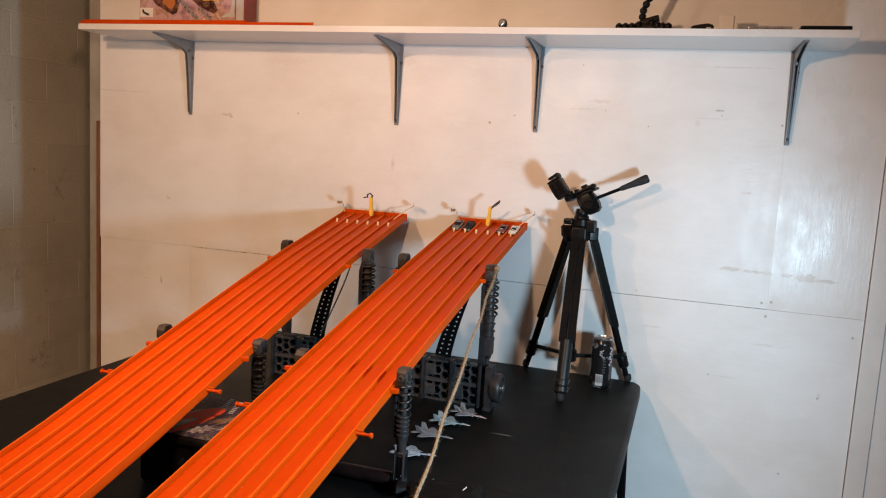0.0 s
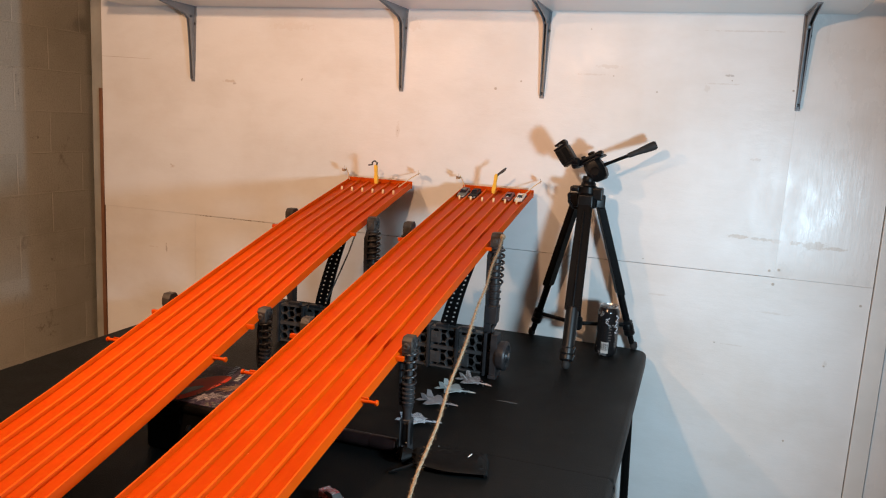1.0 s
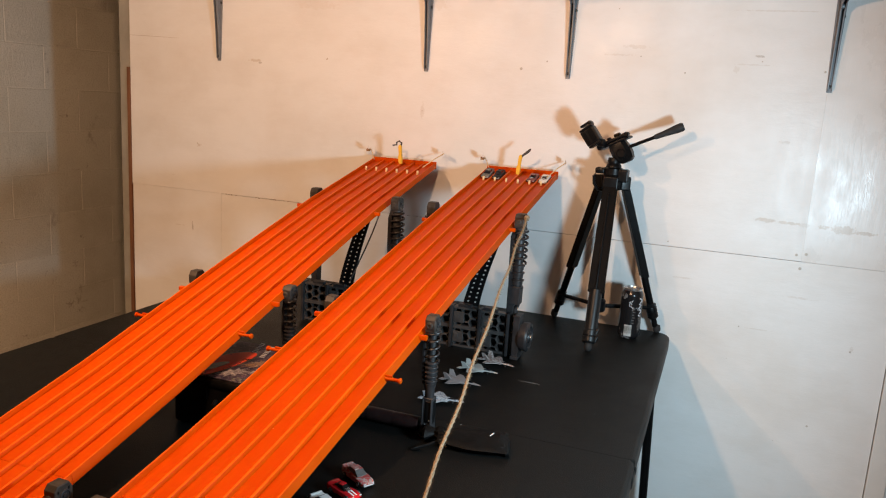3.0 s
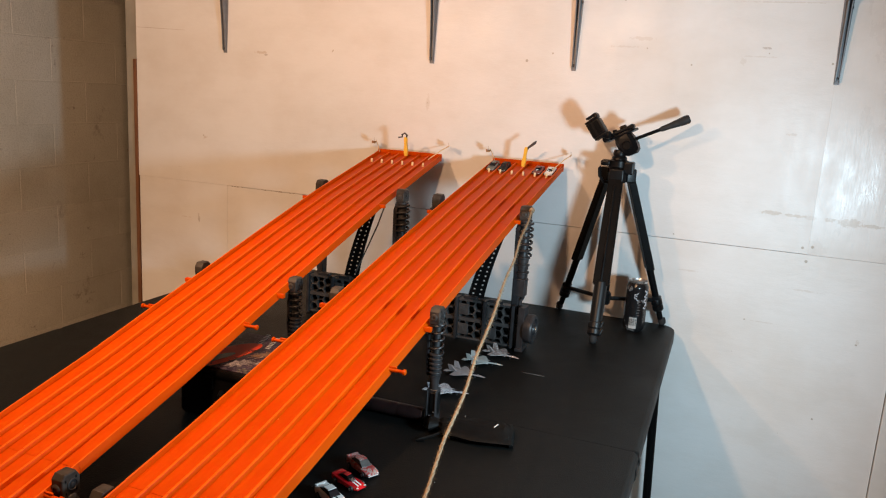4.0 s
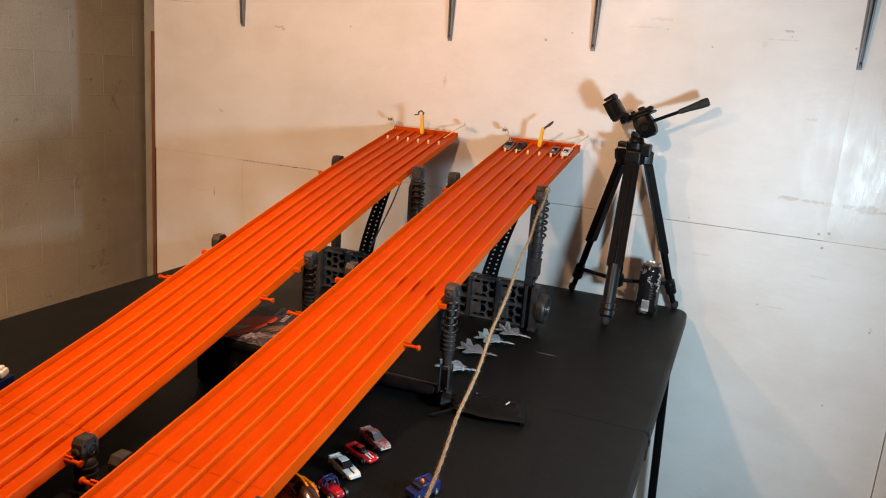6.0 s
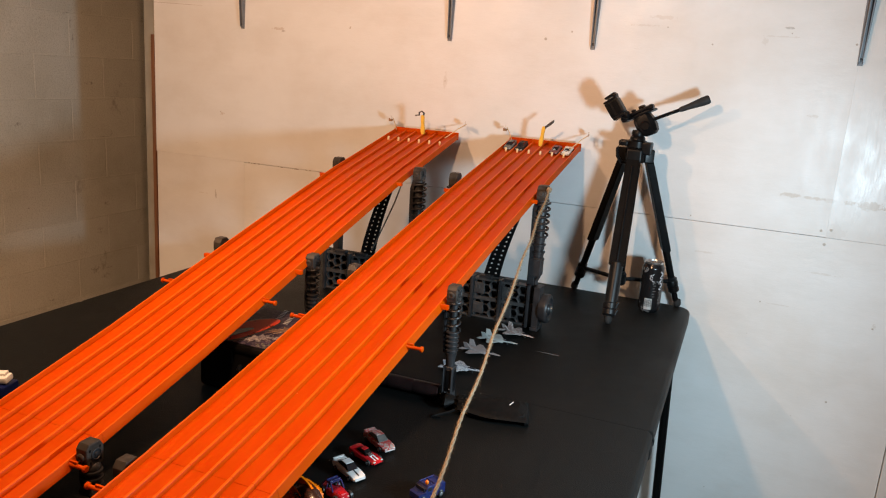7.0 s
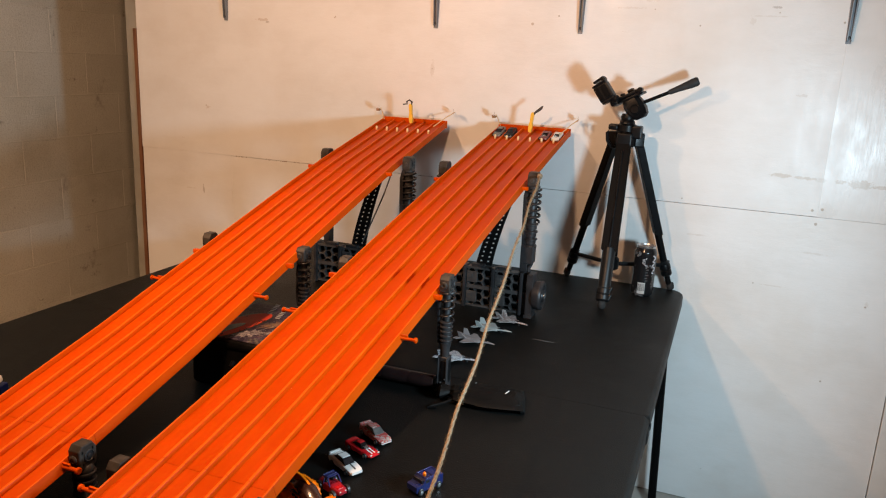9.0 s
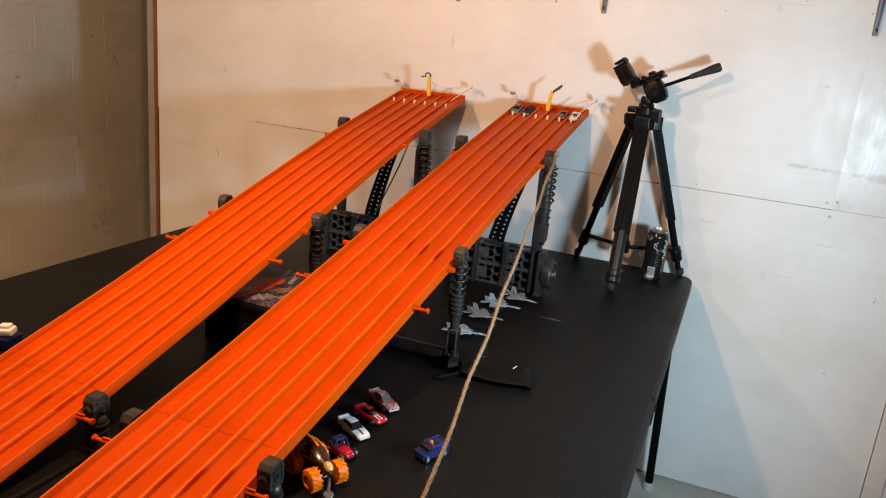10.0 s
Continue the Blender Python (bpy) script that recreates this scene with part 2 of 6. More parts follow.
M_LEGGREY = plain("gunmetal_tube", (0.050, 0.050, 0.052), 0.42, vary=0.15, scale=50, metal=0.6)
M_TUBE = plain("dark_gunmetal_tube", (0.012, 0.012, 0.0125), 0.40, vary=0.15, scale=50, metal=0.4)
# black plastic with the tracks' orange bounce put in as a brown tint
M_BAR = plain("bounce_tinted_plastic", (0.018, 0.0095, 0.0090), 0.30, vary=0.4, scale=30, spec=0.5, relief=0.1)
M_SHELL = plain("dark_brown_glossy_shell", (0.030, 0.010, 0.006), 0.2, vary=0.4, scale=60, relief=0.05)
M_RUBBER = plain("black_rubber", (0.014, 0.014, 0.014), 0.75, vary=0.2, scale=60)
M_STEEL = plain("bright_steel", (0.60, 0.60, 0.60), 0.28, vary=0.08, scale=30, metal=0.9)
M_SILVER = plain("die_cast_silver", (0.50, 0.50, 0.52), 0.42, vary=0.22, scale=70, metal=0.1)
M_CAMOPINK = printed("pink_brown_camouflage", [(0.0, (0.50, 0.46, 0.44)), (0.44, (0.30, 0.22, 0.20)), (0.52, (0.56, 0.52, 0.50)), (0.60, (0.26, 0.19, 0.18))], 60, 0.4)
M_CAMOBLUE = printed("white_blue_camouflage", [(0.0, (0.58, 0.56, 0.56)), (0.50, (0.24, 0.24, 0.29)), (0.55, (0.62, 0.60, 0.59)), (0.64, (0.17, 0.18, 0.24))], 75, 0.4)
M_PALEGREEN = plain("pale_grey_green_paint", (0.44, 0.46, 0.44), 0.4, vary=0.15, scale=70)
M_WARMGREY = plain("brownish_grey_paint", (0.34, 0.29, 0.28), 0.42, vary=0.2, scale=70)
M_PALEGREY = plain("pale_grey_plastic", (0.48, 0.48, 0.47), 0.45, vary=0.06, scale=30)
M_TWINE = plain("jute_twine", (0.27, 0.20, 0.125), 0.9, vary=0.35, scale=260, relief=0.6)
M_CORD = plain("dark_cord", (0.06, 0.05, 0.045), 0.85, vary=0.3, scale=200)
M_YELLOW = plain("yellow_plastic", (0.80, 0.46, 0.045), 0.4, vary=0.08, scale=60)
M_PEG = plain("cream_plastic", (0.82, 0.62, 0.34), 0.4, vary=0.06, scale=60)
M_GOLD = plain("dull_gold_foil", (0.28, 0.14, 0.05), 0.45, vary=0.3, scale=120, metal=0.3)
M_FABRIC = plain("black_nylon_fabric", (0.0038, 0.0038, 0.0038), 0.55, vary=0.3, scale=90, relief=0.5, spec=0.1)
M_WHITE = plain("white_car_enamel", (0.64, 0.63, 0.61), 0.22, vary=0.03, scale=30, relief=0)
M_BRIGHTWHITE = plain("bright_white_car_enamel", (0.80, 0.79, 0.77), 0.25, vary=0.03, scale=30, relief=0)
M_RED = plain("red_car_enamel", (0.45, 0.010, 0.014), 0.22, vary=0.1, scale=60, relief=0)
M_DKRED = plain("maroon_car_enamel", (0.14, 0.012, 0.012), 0.3, vary=0.25, scale=110, relief=0)
M_BLUE = plain("blue_car_enamel", (0.005, 0.011, 0.075), 0.3, vary=0.1, scale=60, relief=0)
M_BUGGY = plain("dark_red_car_enamel", (0.30, 0.010, 0.020), 0.3, vary=0.2, scale=90, relief=0)
M_NAVY = plain("navy_car_enamel", (0.025, 0.025, 0.11), 0.3, vary=0.15, scale=60, relief=0)
M_GREYCAR = plain("grey_car_enamel", (0.11, 0.12, 0.11), 0.28, vary=0.12, scale=60, relief=0)
M_GLASS = plain("tinted_window_plastic", (0.012, 0.012, 0.015), 0.12, vary=0.1, scale=30, relief=0)
M_TYRE = plain("toy_tyre", (0.015, 0.015, 0.015), 0.5, vary=0.1, scale=60)
M_AMBER = plain("amber_rubber", (0.80, 0.18, 0.003), 0.35, vary=0.1, scale=60, spec=0.2)
M_GRAPHIC = printed("stock_car_livery", [(0.0, (0.34, 0.05, 0.045)), (0.47, (0.38, 0.34, 0.31)), (0.52, (0.40, 0.06, 0.055)), (0.60, (0.28, 0.26, 0.25))], 75)
M_CANBODY = printed("black_can_print", [(0.0, (0.010, 0.010, 0.011)), (0.60, (0.16, 0.16, 0.16)), (0.64, (0.012, 0.012, 0.012))], 26, 0.2)
M_SMOKE = plain("smoked_window_plastic", (0.10, 0.095, 0.09), 0.2, vary=0.3, scale=120, relief=0)
M_LABEL = plain("white_print", (0.78, 0.77, 0.75), 0.4, vary=0.03, scale=30, relief=0)
M_INK = plain("black_print", (0.02, 0.02, 0.02), 0.4, vary=0.1, scale=30, relief=0)
M_CASEART = printed("case_lid_print", [(0.0, (0.030, 0.022, 0.045)), (0.47, (0.085, 0.070, 0.095)), (0.52, (0.045, 0.030, 0.060)), (0.60, (0.12, 0.09, 0.10)), (0.64, (0.035, 0.025, 0.050))], 40, 0.5, 0.15)
M_TANART = printed("tan_vehicle_print", [(0.34, (0.05, 0.03, 0.03)), (0.46, (0.30, 0.17, 0.09)), (0.56, (0.12, 0.08, 0.08)), (0.66, (0.42, 0.30, 0.20))], 90, 0.45, 0.2, True)
M_SILVERART = printed("silver_vehicle_print", [(0.34, (0.05, 0.045, 0.06)), (0.46, (0.34, 0.32, 0.34)), (0.56, (0.12, 0.10, 0.14)), (0.66, (0.50, 0.46, 0.44))], 90, 0.45, 0.2, True)
M_REDART = printed("red_print", [(0.0, (0.62, 0.055, 0.022)), (0.57, (0.10, 0.018, 0.014)), (0.59, (0.66, 0.075, 0.026))], 16, 0.5, 0.15)
M_BOXART = printed("toy_box_print", [(0.30, (0.20, 0.11, 0.15)), (0.42, (0.42, 0.25, 0.30)), (0.50, (0.55, 0.36, 0.36)), (0.58, (0.36, 0.20, 0.14)), (0.66, (0.66, 0.52, 0.46))], 16, 0.18, 0.5, True)
M_VEHICLE = printed("brown_vehicle_print", [(0.32, (0.030, 0.012, 0.010)), (0.50, (0.085, 0.034, 0.022)), (0.60, (0.20, 0.095, 0.060)), (0.70, (0.045, 0.018, 0.014))], 60, 0.2, 0.5, True)
M_TRACKINK = printed("grey_track_print", [(0.35, (0.16, 0.13, 0.14)), (0.50, (0.34, 0.30, 0.31)), (0.62, (0.12, 0.09, 0.09))], 90, 0.2, 0.5, True)
M_RUSTINK = plain("rust_print", (0.42, 0.14, 0.03), 0.35, vary=0.3, scale=60, relief=0)
M_BOXRED = plain("dark_red_card", (0.22, 0.03, 0.035), 0.4, vary=0.1, scale=20, relief=0)


# ---- mesh helpers ----
def obj(name, bm, material, parent=None, label="", smooth=False, cut=0.6):
    me = bpy.data.meshes.new(name)
    bmesh.ops.recalc_face_normals(bm, faces=bm.faces)
    bm.to_mesh(me)
    bm.free()
    me.materials.append(material)
    if smooth:
        me.shade_smooth()
        me.set_sharp_from_angle(angle=cut)
    ob = new(name, me)
    if smooth:
        even = ob.modifiers.new("even_normals", "WEIGHTED_NORMAL")
        even.keep_sharp = True
    if parent is not None:
        ob.parent = parent
    if label:
        ob["label"] = label
    return ob


def part(name, bm, material, parent, label="", smooth=True):
    return obj(name, bm, material, parent, label, smooth)


def thing(name, label, category, group="", m=None):
    e = new(name)
    e.empty_display_size = 0.02
    if m is not None:
        e.matrix_basis = m
    return tagged(e, label, category, group)


def resize(e, f):
    """Shrink or stretch the meshes of a thing about its origin."""
    for o in e.children_recursive:
        o.data.transform(Matrix.Diagonal((*f, 1)))
    return e


def box(bm, c, s, bevel=0.0, m=None, seg=2):
    """A box of size s round c, its edges rounded."""
    r = bmesh.ops.create_cube(bm, size=1.0)
    vs = r["verts"]
    bmesh.ops.scale(bm, vec=s, verts=vs)
    if bevel:
        es = list({e for v in vs for e in v.link_edges})
        g = bmesh.ops.bevel(bm, geom=es, offset=bevel, segments=seg, affect="EDGES", profile=0.5)
        vs = list({v for f in g["faces"] for v in f.verts} | {v for v in vs if v.is_valid})
    bmesh.ops.translate(bm, vec=c, verts=vs)
    if m is not None:
        bmesh.ops.transform(bm, matrix=m, verts=vs)
    return vs


def lathe(bm, rings, n=20, m=None):
    """A turned body about z: rings of (radius, height)."""
    loops = []
    for r, z in rings:
        loops.append([bm.verts.new((r * math.cos(2 * math.pi * i / n), r * math.sin(2 * math.pi * i / n), z)) for i in range(n)])
    for a, b in zip(loops, loops[1:]):
        for i in range(n):
            bm.faces.new((a[i], a[(i + 1) % n], b[(i + 1) % n], b[i]))
    bm.faces.new(loops[0][::-1])
    bm.faces.new(loops[-1])
    vs = [v for l in loops for v in l]
    if m is not None:
        bmesh.ops.transform(bm, matrix=m, verts=vs)
    return vs


def aim(a, b):
    """A pose at a whose z runs to b."""
    a, b = Vector(a), Vector(b)
    return Matrix.Translation(a) @ (b - a).to_track_quat("Z", "Y").to_matrix().to_4x4()


def rod(bm, a, b, r0, r1=None, n=12):
    r1 = r0 if r1 is None else r1
    d = (Vector(b) - Vector(a)).length
    e = min(r0, r1) * 0.25
    return lathe(bm, [(r0 - e, 0), (r0, e), (r1, d - e), (r1 - e, d)], n, aim(a, b))


def tube(bm, pts, r, n=8, radii=None):
    """A round tube along pts."""
    pts = [Vector(p) for p in pts]
    loops = []
    up = Vector((0.31, 0.2, 0.93)).normalized()
    for i, p in enumerate(pts):
        d = (pts[min(i + 1, len(pts) - 1)] - pts[max(i - 1, 0)]).normalized()
        s = d.cross(up).normalized()
        u = s.cross(d)
        k = radii[i] if radii else r
        loops.append([bm.verts.new(p + k * (s * math.cos(2 * math.pi * j / n) + u * math.sin(2 * math.pi * j / n))) for j in range(n)])
    for a, b in zip(loops, loops[1:]):
        for j in range(n):
            bm.faces.new((a[j], a[(j + 1) % n], b[(j + 1) % n], b[j]))
    bm.faces.new(loops[0][::-1])
    bm.faces.new(loops[-1])


def prism(bm, poly, depth, m=None):
    """A flat outline in x, z pushed back along y by depth."""
    a = [bm.verts.new((x, 0, z)) for x, z in poly]
    b = [bm.verts.new((x, depth, z)) for x, z in poly]
    n = len(poly)
    bm.faces.new(a)
    bm.faces.new(b[::-1])
    for i in range(n):
        bm.faces.new((a[i], b[i], b[(i + 1) % n], a[(i + 1) % n]))
    if m is not None:
        bmesh.ops.transform(bm, matrix=m, verts=a + b)
    return a + b


def loft(bm, sections):
    """A skin over closed loops of equal count."""
    loops = [[bm.verts.new(p) for p in s] for s in sections]
    n = len(loops[0])
    for a, b in zip(loops, loops[1:]):
        for i in range(n):
            bm.faces.new((a[i], a[(i + 1) % n], b[(i + 1) % n], b[i]))
    bm.faces.new(loops[0][::-1])
    bm.faces.new(loops[-1])


def slab(name, lo, hi, material, parent=None, bevel=0.0, label=""):
    bm = bmesh.new()
    box(bm, [(a + b) / 2 for a, b in zip(lo, hi)], [b - a for a, b in zip(lo, hi)], bevel)
    return obj(name, bm, material, parent, label, smooth=bool(bevel))


def setting(name, label, category):
    e = new(name)
    return tagged(e, label, category, kind="structure")


# ---- the room ----
PLAN = 1.24         # metres to one unit of the plan below; the last lines bring it to metres
TOP = 0.590          # table top
BACK = -1.71         # plane of the concrete block wall, in x

tagged(slab("floor", (-1.92, -4.0, -0.1), (2.9, 1.7, 0), M_FLOOR), "worn grey concrete basement floor", "floor", kind="structure")
# ceiling and the next three walls are unseen, added to bounce the light
tagged(slab("ceiling", (-1.92, -4.0, 1.9), (2.9, 1.7, 2.0), M_CEIL), "unseen dull grey basement ceiling", "ceiling", kind="structure")
tagged(slab("wall_south", (-1.92, -4.1, 0), (2.9, -4.0, 1.9), M_CEIL), "unseen dull grey basement wall", "wall", kind="structure")
tagged(slab("wall_east", (2.9, -4.1, 0), (3.0, 1.7, 1.9), M_CEIL), "unseen dull grey basement side wall", "wall", kind="structure")
tagged(slab("wall_north", (-1.92, 1.6, 0), (2.9, 1.7, 1.9), M_GREYPOST), "unseen grey concrete wall beyond the partition", "wall", kind="structure")

# concrete block wall: recessed joints, each block a piece
wall_west = setting("wall_west", "grey painted concrete block wall with stains", "wall")
bm = bmesh.new()
box(bm, (BACK - 0.1007, -1.2, 0.95), (0.2, 6.8, 1.9))
obj("mortar", bm, M_BLOCK, wall_west)
bm = bmesh.new()
box(bm, (-0.0055, 0, 0), (0.012, 0.3246, 0.1608), 0.0018)
block_me = bpy.data.meshes.new("block")
bm.to_mesh(block_me)
bm.free()
block_me.materials.append(M_BLOCK)
for row in range(12):
    z = 0.0176 + row * 0.1641
    if z > 1.85:
        continue
    for k in range(10):
        y = 1.605 - 0.3277 * k - (0.1639 if row % 2 else 0.0)
        b = new("block", block_me)
        b.parent = wall_west
        b.location = (BACK, y, z)
        b.rotation_euler = (0, random.uniform(-0.001, 0.001), random.uniform(-0.0005, 0.0005))

# plywood partition: sheets butted with thin gaps on a backing
wall_partition = setting("wall_partition", "white painted plywood partition with scuffs and open seams", "wall")
slab("backing", (-1.017, 0.012, 0), (2.9, 0.05, 1.9), M_GREYPOST, wall_partition)
for x0, x1, z0, z1 in ((-1.0142, -0.6681, 0.002, 0.8061), (-0.6676, 1.205, 0.002, 0.8053), (-1.017, 0.9915, 0.8065, 1.899), (0.9915, 1.205, 0.8058, 1.899),
                       (1.251, 2.899, 0.002, 1.899)):
    slab("panel", (x0, 0.0, z0), (x1, 0.0125, z1), M_WALLGLOSS if x0 > 0.9 else M_WALL, wall_partition, 0.00025)
bm = bmesh.new()
tube(bm, [(-1.016, -0.0002, 1.2772), (-0.96, -0.0003, 1.2760), (-0.89, -0.0003, 1.2742), (-0.827, -0.0002, 1.2726)], 0.0005, 6, [0.0004, 0.0007, 0.0006, 0.0003])
obj("hairline_crack", bm, M_GREYPOST, wall_partition)
chips = random.Random(4)
bm = bmesh.new()
for i in range(46):
    x, w = chips.uniform(-0.664, 0.10), chips.uniform(0.002, 0.011)
    box(bm, (x, 0.0002, 0.8056 + chips.uniform(-0.0006, 0.0006)), (w, 0.0010, chips.uniform(0.0006, 0.0013)), 0, None)
obj("chipped_joint", bm, M_STRIP, wall_partition, "chipped paint showing brown wood")
slab("batten", (1.207, -0.006, 0.0), (1.249, 0.0125, 1.899), M_TRIM, wall_partition, 0.0015, "white painted upright batten")
slab("post", (-1.064, 0.005, 0.0), (-1.0185, 0.10, 1.899), M_POST, wall_partition, 0.002, "grey painted upright post")
slab("wood_strip", (-1.0300, -0.003, 0.0), (-1.0178, 0.0045, 1.178), M_STRIP, wall_partition, 0.001, "bare brown wooden edge strip")
for x, z, r in ((0.266, 1.226, 0.005), (0.503, 1.38, 0.0022), (0.333, 1.247, 0.003), (0.675, 1.233, 0.0028), (0.981, 1.248, 0.0035), (0.991, 0.789, 0.0048), (0.979, 0.821, 0.0042), (1.000, 0.825, 0.0046), (0.845, 1.266, 0.0022),
                (1.126, 0.603, 0.003), (1.185, 0.76, 0.004), (0.567, 1.268, 0.0022), (0.682, 0.818, 0.0025), (-0.758, 0.956, 0.003), (-0.308, 1.228, 0.003), (-0.006, 1.1016, 0.0022), (0.874, 0.626, 0.0025), (-0.306, 1.231, 0.0025), (1.06, 0.40, 0.0035)):
    bm = bmesh.new()
    r *= 0.75
    lathe(bm, [(r, 0), (r, 0.0004), (r * 0.6, 0.0007)], 10, aim((x, -0.0002, z), (x, -1, z)))
    part("nail_head", bm, M_GREYPOST, wall_partition)

# ---- the shelf, its brackets ----
shelf = thing("wall_shelf", "long white board shelf on grey steel brackets", "shelf", m=pose(0.09, -0.1015, 1.4325, 0, 0.28, 0))
bm = bmesh.new()
box(bm, (0, 0.0005, 0), (2.0, 0.196, 0.0165), 0.0015)
part("board", bm, M_SHELF, shelf)
bm = bmesh.new()
box(bm, (0, -0.0981, 0), (2.0, 0.0012, 0.0160), 0.0005, seg=1)
part("edge_band", bm, M_SHELF, shelf)
for s in (-1, 1):
    bm = bmesh.new()
    box(bm, (s * 1.0005, 0.0005, 0), (0.0012, 0.194, 0.0160), 0.0005, seg=1)
    part("edge_band", bm, M_SHELF, shelf)


def make_bracket():
    """Stamped steel shelf bracket: tapered upright with raised ribs, tapered arm, rounded heel. Origin at the wall under the board."""
    e = thing("shelf_bracket", "grey painted stamped steel shelf bracket", "bracket", "brackets under the shelf")
    bm = bmesh.new()
    up = [(-0.011, 0.0), (0.011, 0.0), (0.0085, -0.11), (0.0055, -0.218), (-0.0055, -0.218), (-0.0085, -0.11)]
    prism(bm, up, 0.003, Matrix.Translation((0, -0.0035, 0)))
    part("upright", bm, M_BRACKET, e)
    bm = bmesh.new()
    loft(bm, [[(-0.011, 0, -0.003), (0.011, 0, -0.003), (0.011, 0, 0), (-0.011, 0, 0)],
              [(-0.006, -0.168, -0.003), (0.006, -0.168, -0.003), (0.006, -0.168, 0), (-0.006, -0.168, 0)]])
    part("arm", bm, M_BRACKET, e)
    bm = bmesh.new()
    side = [(0.0, -0.214), (0.0, 0.0), (-0.164, 0.0), (-0.164, -0.004), (-0.10, -0.0145), (-0.042, -0.0270), (-0.0250, -0.0390), (-0.0210, -0.062), (-0.0145, -0.12), (-0.007, -0.21)]
    for x in (-0.0045, 0.0035):
        a = [bm.verts.new((x, y - 0.003, z)) for y, z in side]
        b = [bm.verts.new((x + 0.0018, y - 0.003, z)) for y, z in side]
        bm.faces.new(a)
        bm.faces.new(b[::-1])
        for i in range(len(side)):
            j = (i + 1) % len(side)
            bm.faces.new((a[i], b[i], b[j], a[j]))
    rod(bm, (-0.0045, -0.02, -0.03), (0.0053, -0.02, -0.03), 0.006, n=10)
    part("rib", bm, M_BRACKET, e)
    for z in (-0.05, -0.205):
        bm = bmesh.new()
        lathe(bm, [(0.0038, 0), (0.0038, 0.001), (0.002, 0.002)], 10, aim((0.0 if z < -0.1 else 0.007, -0.0034, z), (0, -1, z)))
        part("screw", bm, M_LEGGREY, e, "dull screw head")
    return e


bracket = make_bracket()
for i, (x, z) in enumerate(((-0.675, 1.4285), (0.0, 1.4255), (0.390, 1.4235), (0.994, 1.4205))):
    if i == 0:
        bracket.matrix_basis = pose(x, 0, z)
    else:
        copy_thing(bracket, pose(x, 0, z))


# ---- the two folding tables ----
def half_top(w, d, r, gap, n=6):
    """Outline of one half of a folding top: rounded at the far end, small corners at the fold."""
    pts = [(w - 0.004, gap + 0.0001), (w, gap + 0.006)]
    for cx, a0 in ((w - r, 0), (r - w, 90)):
        pts += [(cx + r * math.cos(radians(a0 + 90 * i / n)), d - r + r * math.sin(radians(a0 + 90 * i / n))) for i in range(n + 1)]
    return pts + [(-w, gap + 0.006), (0.004 - w, gap + 0.0001)]


def make_table():
    """Blow-moulded folding table top on tube legs, its long side away from the wall. Origin on the floor under the middle."""
    e = thing("folding_table", "black plastic folding table with black steel tube legs", "table", "tables side by side")
    w, d = 0.6095, 1.540
    for s in (-1, 1):
        bm = bmesh.new()
        sec = []
        for inset, z, r in ((0.012, TOP - 0.038, 0.028), (0.003, TOP - 0.036, 0.036), (0.0, TOP - 0.030, 0.038), (0.0, TOP - 0.007, 0.038), (0.0016, TOP - 0.0028, 0.0364), (0.0042, TOP - 0.0008, 0.0338), (0.0085, TOP, 0.0295)):
            sec.append([(x, y * s, z) for x, y in half_top(w / 2 - inset, d / 2 - inset, r, min(inset, 0.0002))])
        loft(bm, sec)
        top = part("tabletop_half", bm, M_TABLE, e)
    for s in (-1, 1):
        bm = bmesh.new()
        box(bm, (s * (w / 2 - 0.0012), -0.020, TOP - 0.022), (0.006, 0.034, 0.020), 0.002)
        box(bm, (s * (w / 2 + 0.0006), -0.004, TOP - 0.015), (0.005, 0.009, 0.012), 0.002)
        part("fold_hinge", bm, M_TABLE, top)
        for t in (-1, 1):
            bm = bmesh.new()
            tube(bm, [(s * (w / 2 - 0.035), t * (d / 2 - 0.070), TOP - 0.040), (s * (w / 2 - 0.030), t * (d / 2 - 0.062), TOP - 0.08), (s * (w / 2 - 0.012), t * (d / 2 - 0.054), 0.016)], 0.0105, 12)
            leg = part("leg", bm, M_BLACKMETAL, e)
            bm = bmesh.new()
            lathe(bm, [(0.0125, 0), (0.0138, 0.003), (0.0138, 0.020), (0.0112, 0.024)], 14, pose(s * (w / 2 - 0.012), t * (d / 2 - 0.054), 0))
            part("foot_cap", bm, M_PALEGREY, leg, "pale plastic foot cap")
    for t in (-1, 1):
        for inset, lift, z, r in ((0.04, 0.066, TOP - 0.046, 0.009),):
            bm = bmesh.new()
            rod(bm, (-w / 2 + inset, t * (d / 2 - lift), z), (w / 2 - inset, t * (d / 2 - lift), z), r)
            part("crossbar", bm, M_BLACKMETAL, e)
    return e


table = make_table()
table.matrix_basis = pose(0.4125, -0.8015, 0)
copy_thing(table, pose(-0.1990, -0.8015, 0))
bm = bmesh.new()
loft(bm, [[(x, y - w, TOP + 0.00005), (x, y + w, TOP + 0.00005), (x, y + w, TOP + 0.0003), (x, y - w, TOP + 0.0003)] for x, y, w in ((0.458, -0.5510, 0.0002), (0.474, -0.5500, 0.0014), (0.490, -0.5510, 0.0017), (0.502, -0.5512, 0.0004))])
tagged(obj("scratch", bm, M_SMOKE), "pale scratch in the black tabletop", "scratch")

# ---- the two six-lane tracks ----
END = -0.035


